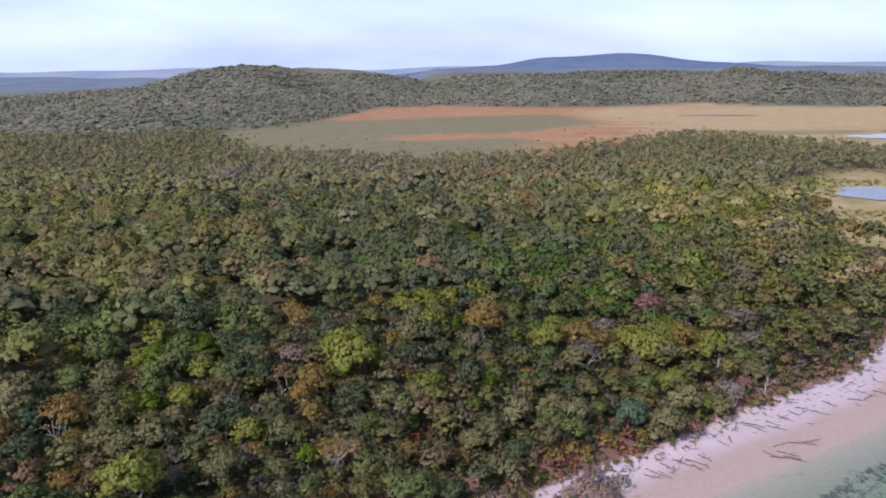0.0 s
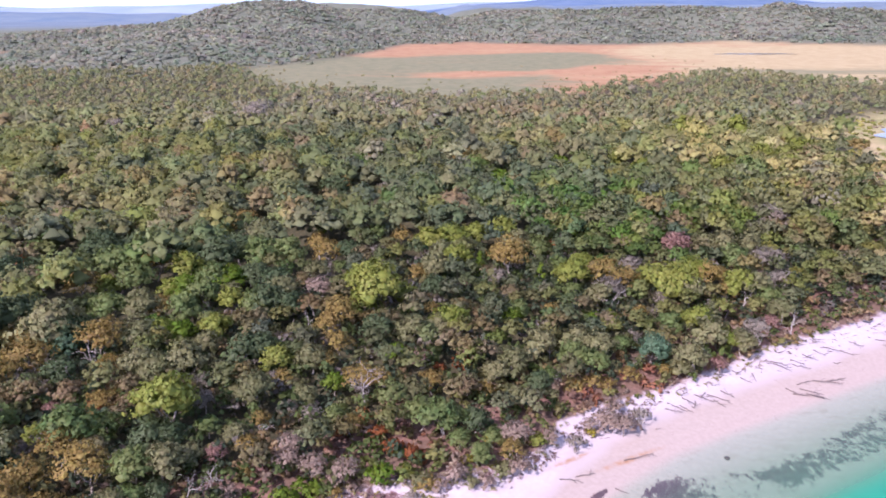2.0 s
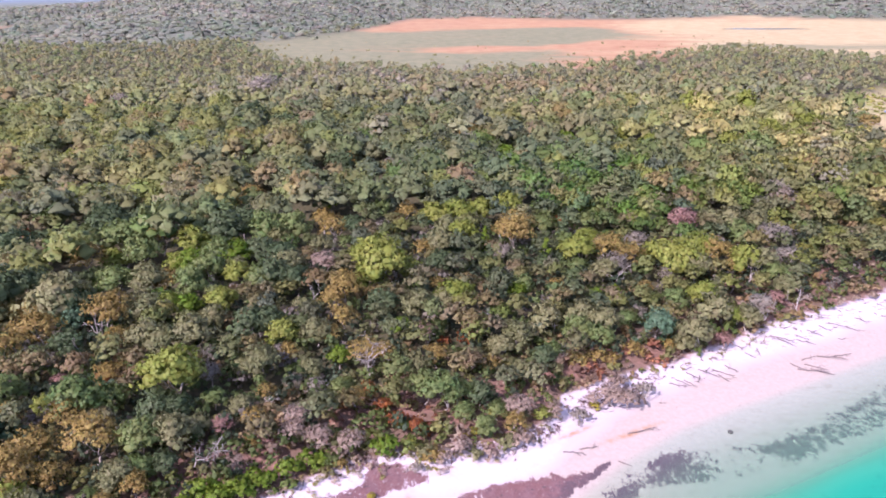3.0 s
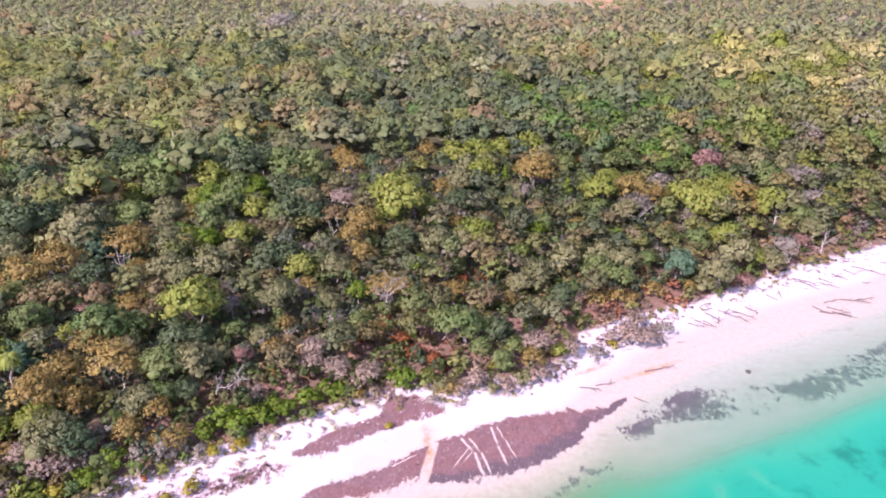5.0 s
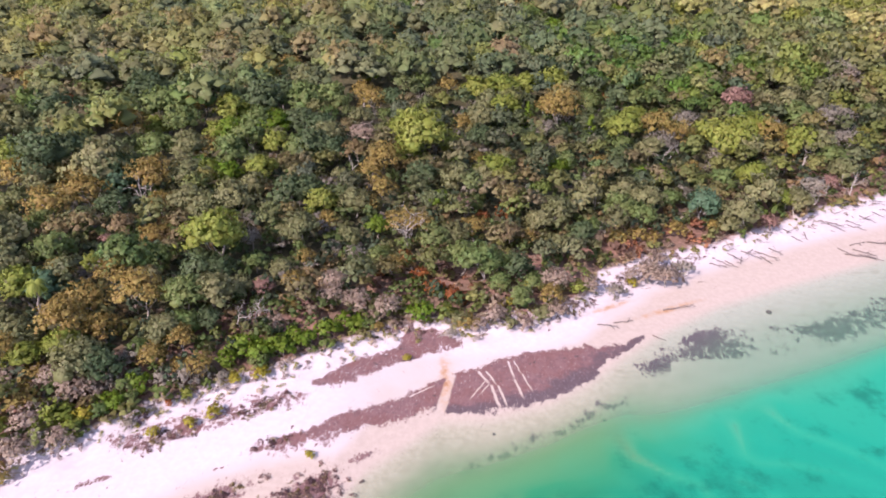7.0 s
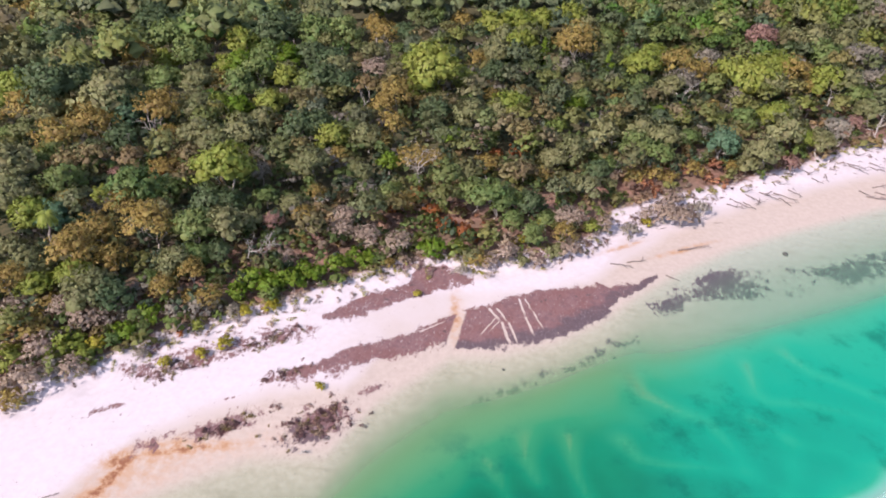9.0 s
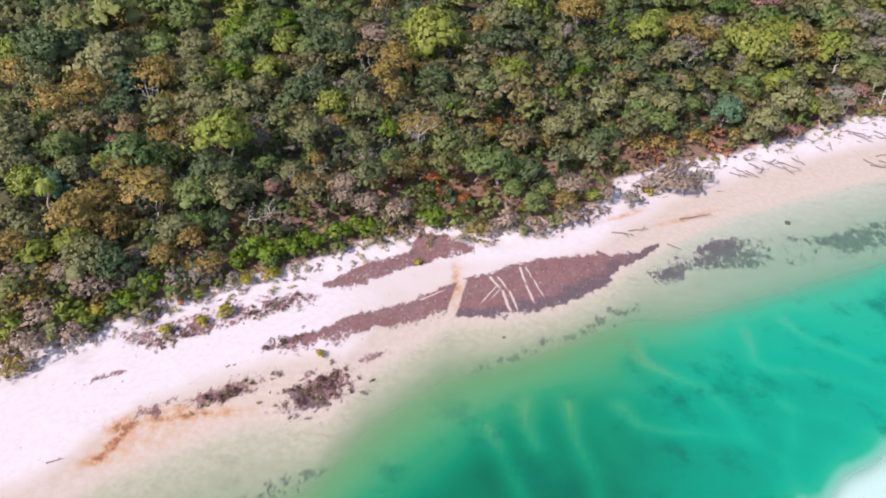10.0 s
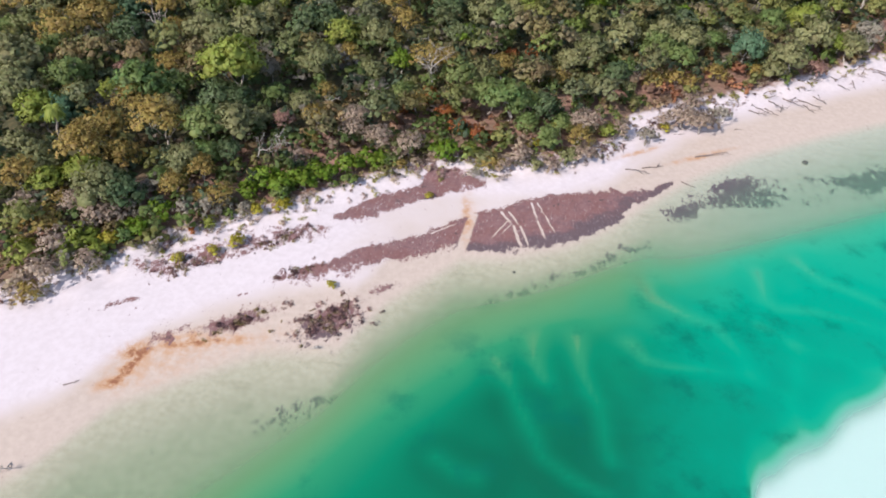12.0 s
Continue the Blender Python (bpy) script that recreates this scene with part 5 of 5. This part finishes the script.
forest("plain_scrub", "low olive scrub scattered over the red and straw plain", "scrub", p, r.uniform(1.0, 2.2, len(p)), plain_tone, -2.8, TEMPLATE_HILL, FOREST_LEAF, squash=(0.5, 0.9), calm=0.5)
TEMPLATE_TWIG = [template_crown(450 + i, 6, 7, 0.85, 0) for i in range(5)]
r = np.random.RandomState(33)
p = scatter(r, -75, 75, 20, 150, 0.9)
v = inland(p[:, 0], p[:, 1]) + 0.9 * wave(p[:, 0], p[:, 1], 7, 61)
left = 1 - smooth(p[:, 0], 12, 24)
p = p[(v > -2.6) & (v < 2.2) & (r.uniform(0, 1, len(p)) < (0.16 + 0.75 * smooth(v, -2.6, 0.8)) * (0.35 + 0.65 * left))]
edge_tone = [np.array(((0.4, 0.34, 0.26), (0.36, 0.31, 0.29), (0.29, 0.28, 0.11), (0.3, 0.28, 0.14), (0.3, 0.24, 0.22), (0.24, 0.17, 0.15))[r.randint(6)]) * r.uniform(0.8, 1.2) for q in p]
forest("beach_brush", "dry grey and beige brush fringing the white sand", "brush", p, r.uniform(0.35, 0.85, len(p)), edge_tone, -3.4, TEMPLATE_TWIG, FOREST_LEAF, squash=(0.5, 0.9))

# twiggy heaps of stranded brush on the flat
r = np.random.RandomState(35)
heaps = []
for cx, cy, rx, ry, n in ((-19, 53, 4.2, 2.3, 120), (-29, 51.4, 4.4, 1.0, 60), (-24, 60.2, 3.4, 1.0, 30), (-38, 59.3, 4, 1.6, 70), (-28, 65.6, 4.5, 1.6, 60), (26, 101.5, 5, 2.2, 50), (22, 97, 3, 2, 40), (13, 90, 5, 1.2, 50), (34, 105.3, 5, 1.2, 40)):
    a = 0.6
    q = r.normal(0, 0.5, (n, 2)) * np.array([rx, ry])
    heaps.append(np.stack([cx + q[:, 0] * math.cos(a) - q[:, 1] * math.sin(a), cy + q[:, 0] * math.sin(a) + q[:, 1] * math.cos(a)], 1))
p = np.concatenate(heaps)
heap_tone = [np.array(((0.17, 0.105, 0.105), (0.22, 0.15, 0.14), (0.12, 0.08, 0.085), (0.28, 0.22, 0.17), (0.2, 0.16, 0.09))[r.randint(5)]) * r.uniform(0.8, 1.2) for q in p]
forest("stranded_brush", "dark purplish-brown stranded brush and leaf wrack", "brush", p, r.uniform(0.25, 0.6, len(p)), heap_tone, -3.3, TEMPLATE_TWIG, FOREST_LEAF, squash=(0.4, 0.8))


# ---- pond in the clearing ----
def pond_material():
    w = Mat("pond_water", 0.08, 0.5)
    w.bump(w.noise(0.8, 3), 0.05, 0.05)
    return w.color(w.mix(w.step(w.noise(0.08, 4), 0.35, 0.65), (0.16, 0.18, 0.2), (0.24, 0.24, 0.25)))


def pond(x, y, rx, ry, seed):
    rng = np.random.RandomState(seed)
    ph = rng.uniform(0, 6.28, 4)
    V = [(x, y, 0)]
    for i in range(72):
        a = i / 72 * 6.2832
        k = 1 + 0.16 * math.sin(2 * a + ph[0]) + 0.1 * math.sin(5 * a + ph[1]) + 0.06 * math.sin(9 * a + ph[2])
        V.append((x + rx * k * math.cos(a), y + ry * k * math.sin(a), 0))
    z = max(spot(a, b) for a, b, _ in V[::6]) + 0.05
    V = [(a, b, z) for a, b, _ in V]
    ob = new("pond", mesh_of("pond", V, [(0, 1 + i, 1 + (i + 1) % 72) for i in range(72)], POND))
    return tagged(ob, "shallow pale pond in the swampy clearing", "pond", kind="structure")


POND = pond_material()
pond(248, 345, 30, 26, 1)
pond(440, 625, 45, 26, 2)
pond(380, 905, 50, 10, 3)


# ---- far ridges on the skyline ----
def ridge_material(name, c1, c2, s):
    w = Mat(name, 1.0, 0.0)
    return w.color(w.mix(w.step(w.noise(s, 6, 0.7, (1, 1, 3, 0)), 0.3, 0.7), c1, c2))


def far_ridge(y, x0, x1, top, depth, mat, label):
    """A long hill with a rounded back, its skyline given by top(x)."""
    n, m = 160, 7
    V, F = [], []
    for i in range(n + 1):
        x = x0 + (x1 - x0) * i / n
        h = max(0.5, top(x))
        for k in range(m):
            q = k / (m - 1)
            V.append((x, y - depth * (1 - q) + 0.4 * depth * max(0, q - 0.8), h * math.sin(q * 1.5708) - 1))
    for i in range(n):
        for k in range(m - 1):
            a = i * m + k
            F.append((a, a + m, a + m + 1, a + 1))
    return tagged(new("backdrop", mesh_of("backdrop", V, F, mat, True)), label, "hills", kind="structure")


def bump_at(x, c, w, h):
    return h * math.exp(-((x - c) / w) ** 2)


# the haze of distance is put into these blue ridge colours
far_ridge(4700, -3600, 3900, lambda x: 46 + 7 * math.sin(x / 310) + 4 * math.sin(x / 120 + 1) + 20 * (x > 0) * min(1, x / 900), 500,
          ridge_material("ridge_haze_pale_blue", (0.26, 0.34, 0.44), (0.33, 0.40, 0.47), 0.004), "far hills along the horizon, pale blue with haze")
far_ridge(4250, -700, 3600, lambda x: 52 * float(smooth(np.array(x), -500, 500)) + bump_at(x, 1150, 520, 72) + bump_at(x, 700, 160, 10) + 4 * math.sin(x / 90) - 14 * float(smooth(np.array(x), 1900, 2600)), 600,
          ridge_material("ridge_haze_blue", (0.11, 0.17, 0.27), (0.15, 0.21, 0.30), 0.006), "long wooded hill far away, blue with haze")
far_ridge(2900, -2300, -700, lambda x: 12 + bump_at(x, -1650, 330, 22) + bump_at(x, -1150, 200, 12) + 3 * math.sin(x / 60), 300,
          ridge_material("ridge_haze_grey_blue", (0.14, 0.2, 0.27), (0.2, 0.25, 0.29), 0.008), "low wooded rise in the distance, blue-grey with haze")


# ---- driftwood ----
def driftwood(x, y, angle, length, seed, forks=2):
    rng = np.random.RandomState(seed)
    ob = thing("driftwood_log", "dark weathered driftwood trunk lying on white sand", "driftwood", "driftwood on the beach")
    V, F = [], []
    r0 = 0.05 + 0.013 * length
    path = limb(rng, (0, 0, r0 * 0.6), (length, 0, r0 * 1.2 + 0.06 * length), r0, r0 * 0.35, V, F, 6, 0.018, 6)
    part("trunk", mesh_of("trunk", V, F, DRIFT, True), ob)
    for k in range(forks):
        a = Vector(path[rng.randint(2, 6)])
        V, F = [], []
        d = Vector((rng.uniform(0.4, 1), rng.choice([-1, 1]) * rng.uniform(0.5, 1.1), rng.uniform(0.0, 0.55))).normalized()
        limb(rng, a, a + d * length * rng.uniform(0.25, 0.5), r0 * 0.5, r0 * 0.15, V, F, 5, 0.08, 4)
        part("branch", mesh_of("branch", V, F, DRIFT, True), ob)
    ob.matrix_basis = Matrix.Translation((x, y, spot(x, y))) @ Matrix.Rotation(radians(angle), 4, "Z")


for i, (x, y, a, n) in enumerate([(40.3, 106.3, -60, 3.0), (43.9, 109.8, -50, 4.0), (46.1, 110.4, -130, 3.0), (46.8, 108.2, -70, 3.0), (57.2, 117.4, -100, 3.5), (62.6, 121.0, -60, 4.0), (66.6, 122.4, -55, 3.0), (69.9, 124.5, -60, 3.5), (72.9, 126.1, -70, 3.0), (75.6, 127.9, -50, 4.0), (63.7, 112.1, -40, 4.0), (67.2, 114.9, -20, 5.0), (69.8, 114.8, 10, 4.0), (61.2, 112.2, -60, 3.0), (82.0, 130.0, -60, 3.0), (87.9, 131.0, -20, 4.0), (91.4, 130.9, 30, 4.0), (95.5, 134.6, -50, 4.0), (92.0, 134.8, -60, 3.0), (78.3, 126.5, -60, 3.0), (37.4, 105.1, -30, 3.0), (54.3, 115.5, -60, 2.5), (32.0, 102.8, 20, 2.5), (49.0, 111.1, -60, 3.0)]):
    driftwood(x, y, a, n, 900 + i, 1 + i % 3)
for i, (x, y, a, n) in enumerate([(46.3, 109.9, -40, 4.0), (43.4, 107.7, -110, 3.0), (41.3, 108.5, -60, 3.5), (38.9, 106.4, -50, 3.0), (62.5, 121.7, -45, 3.5), (66.2, 120.9, -45, 3.5), (61.7, 110.4, -20, 5.0), (64.1, 110.6, -40, 4.0), (63.8, 113.5, 20, 3.0), (24.4, 84.8, -40, 2.2), (19.1, 87.1, 10, 3.0), (16.6, 86.4, -10, 3.0), (27.1, 91.1, 15, 5.0), (-37.3, 85.1, 40, 3.0), (-20.3, 86.7, 30, 2.0)]):
    driftwood(x, y, a, n, 924 + i, 1 + i % 3)



# ---- twigs, stump and stones ----
rng = np.random.RandomState(77)
V, F = [], []
for i in range(170):
    x = rng.uniform(16, 112)
    v = -abs(rng.normal(0, 2.6)) + 0.4
    y = float(curve(x, VEG)) + v / 0.8
    a, n = rng.normal(-1.0, 0.9), rng.uniform(0.5, 2.2)
    z = spot(x, y) + 0.04
    d = Vector((math.cos(a), math.sin(a), rng.uniform(0, 0.45)))
    limb(rng, (x, y, z), Vector((x, y, z)) + d * n, 0.035 + 0.02 * n, 0.015, V, F, 4, 0.06, 3)
tagged(new("driftwood_twigs", mesh_of("driftwood_twigs", V, F, DRIFT, True)), "scattered grey driftwood twigs and sticks on white sand", "driftwood", kind="stuff")


def snag(x, y, r, label):
    rng = np.random.RandomState(int(abs(x) * 10))
    top = thing("dead_branch", label, "driftwood")
    add_dead(rng, top, 2.4 * r, 0.75, BARK_DEAD, 0.1, 2, 3)
    top.matrix_basis = Matrix.Translation((x, y, spot(x, y))) @ Matrix.Rotation(1.1, 4, "X")


def stone(x, y, r, label):
    rng = np.random.RandomState(int(abs(x * 7 + y)))
    bm = bmesh.new()
    bmesh.ops.create_icosphere(bm, subdivisions=2, radius=r)
    for q in bm.verts:
        q.co *= rng.uniform(0.8, 1.15)
        q.co.z *= 0.6
    me = bpy.data.meshes.new("stone")
    bm.to_mesh(me)
    bm.free()
    me.materials.append(STONE)
    ob = tagged(new("stone", me), label, "stone", "stones in the shallows")
    ob.matrix_basis = Matrix.Translation((x, y, spot(x, y) + 0.2 * r))


def stone_material():
    w = Mat("dark_stone", 0.8, 0.2)
    n = w.noise(3, 5)
    w.bump(n, 0.5, 0.05)
    return w.color(w.mix(n, (0.05, 0.055, 0.05), (0.12, 0.11, 0.1)))


STONE = stone_material()
snag(-44.4, 31.6, 1.3, "grey dead branch stranded in the shallows")
snag(-19.4, 48.9, 0.8, "pale broken stump beside the brush heap")
stone(26.9, 64.6, 0.25, "small dark stone lying in shallow green water")
stone(43.2, 92.1, 0.45, "small dark stone lying in shallow green water")
stone(15.4, 67.4, 0.22, "small dark stone lying in shallow green water")
stone(1.6, 63.6, 0.2, "small dark stone lying in shallow green water")
driftwood(-43.9, 40.5, 25, 1.6, 990, 1)
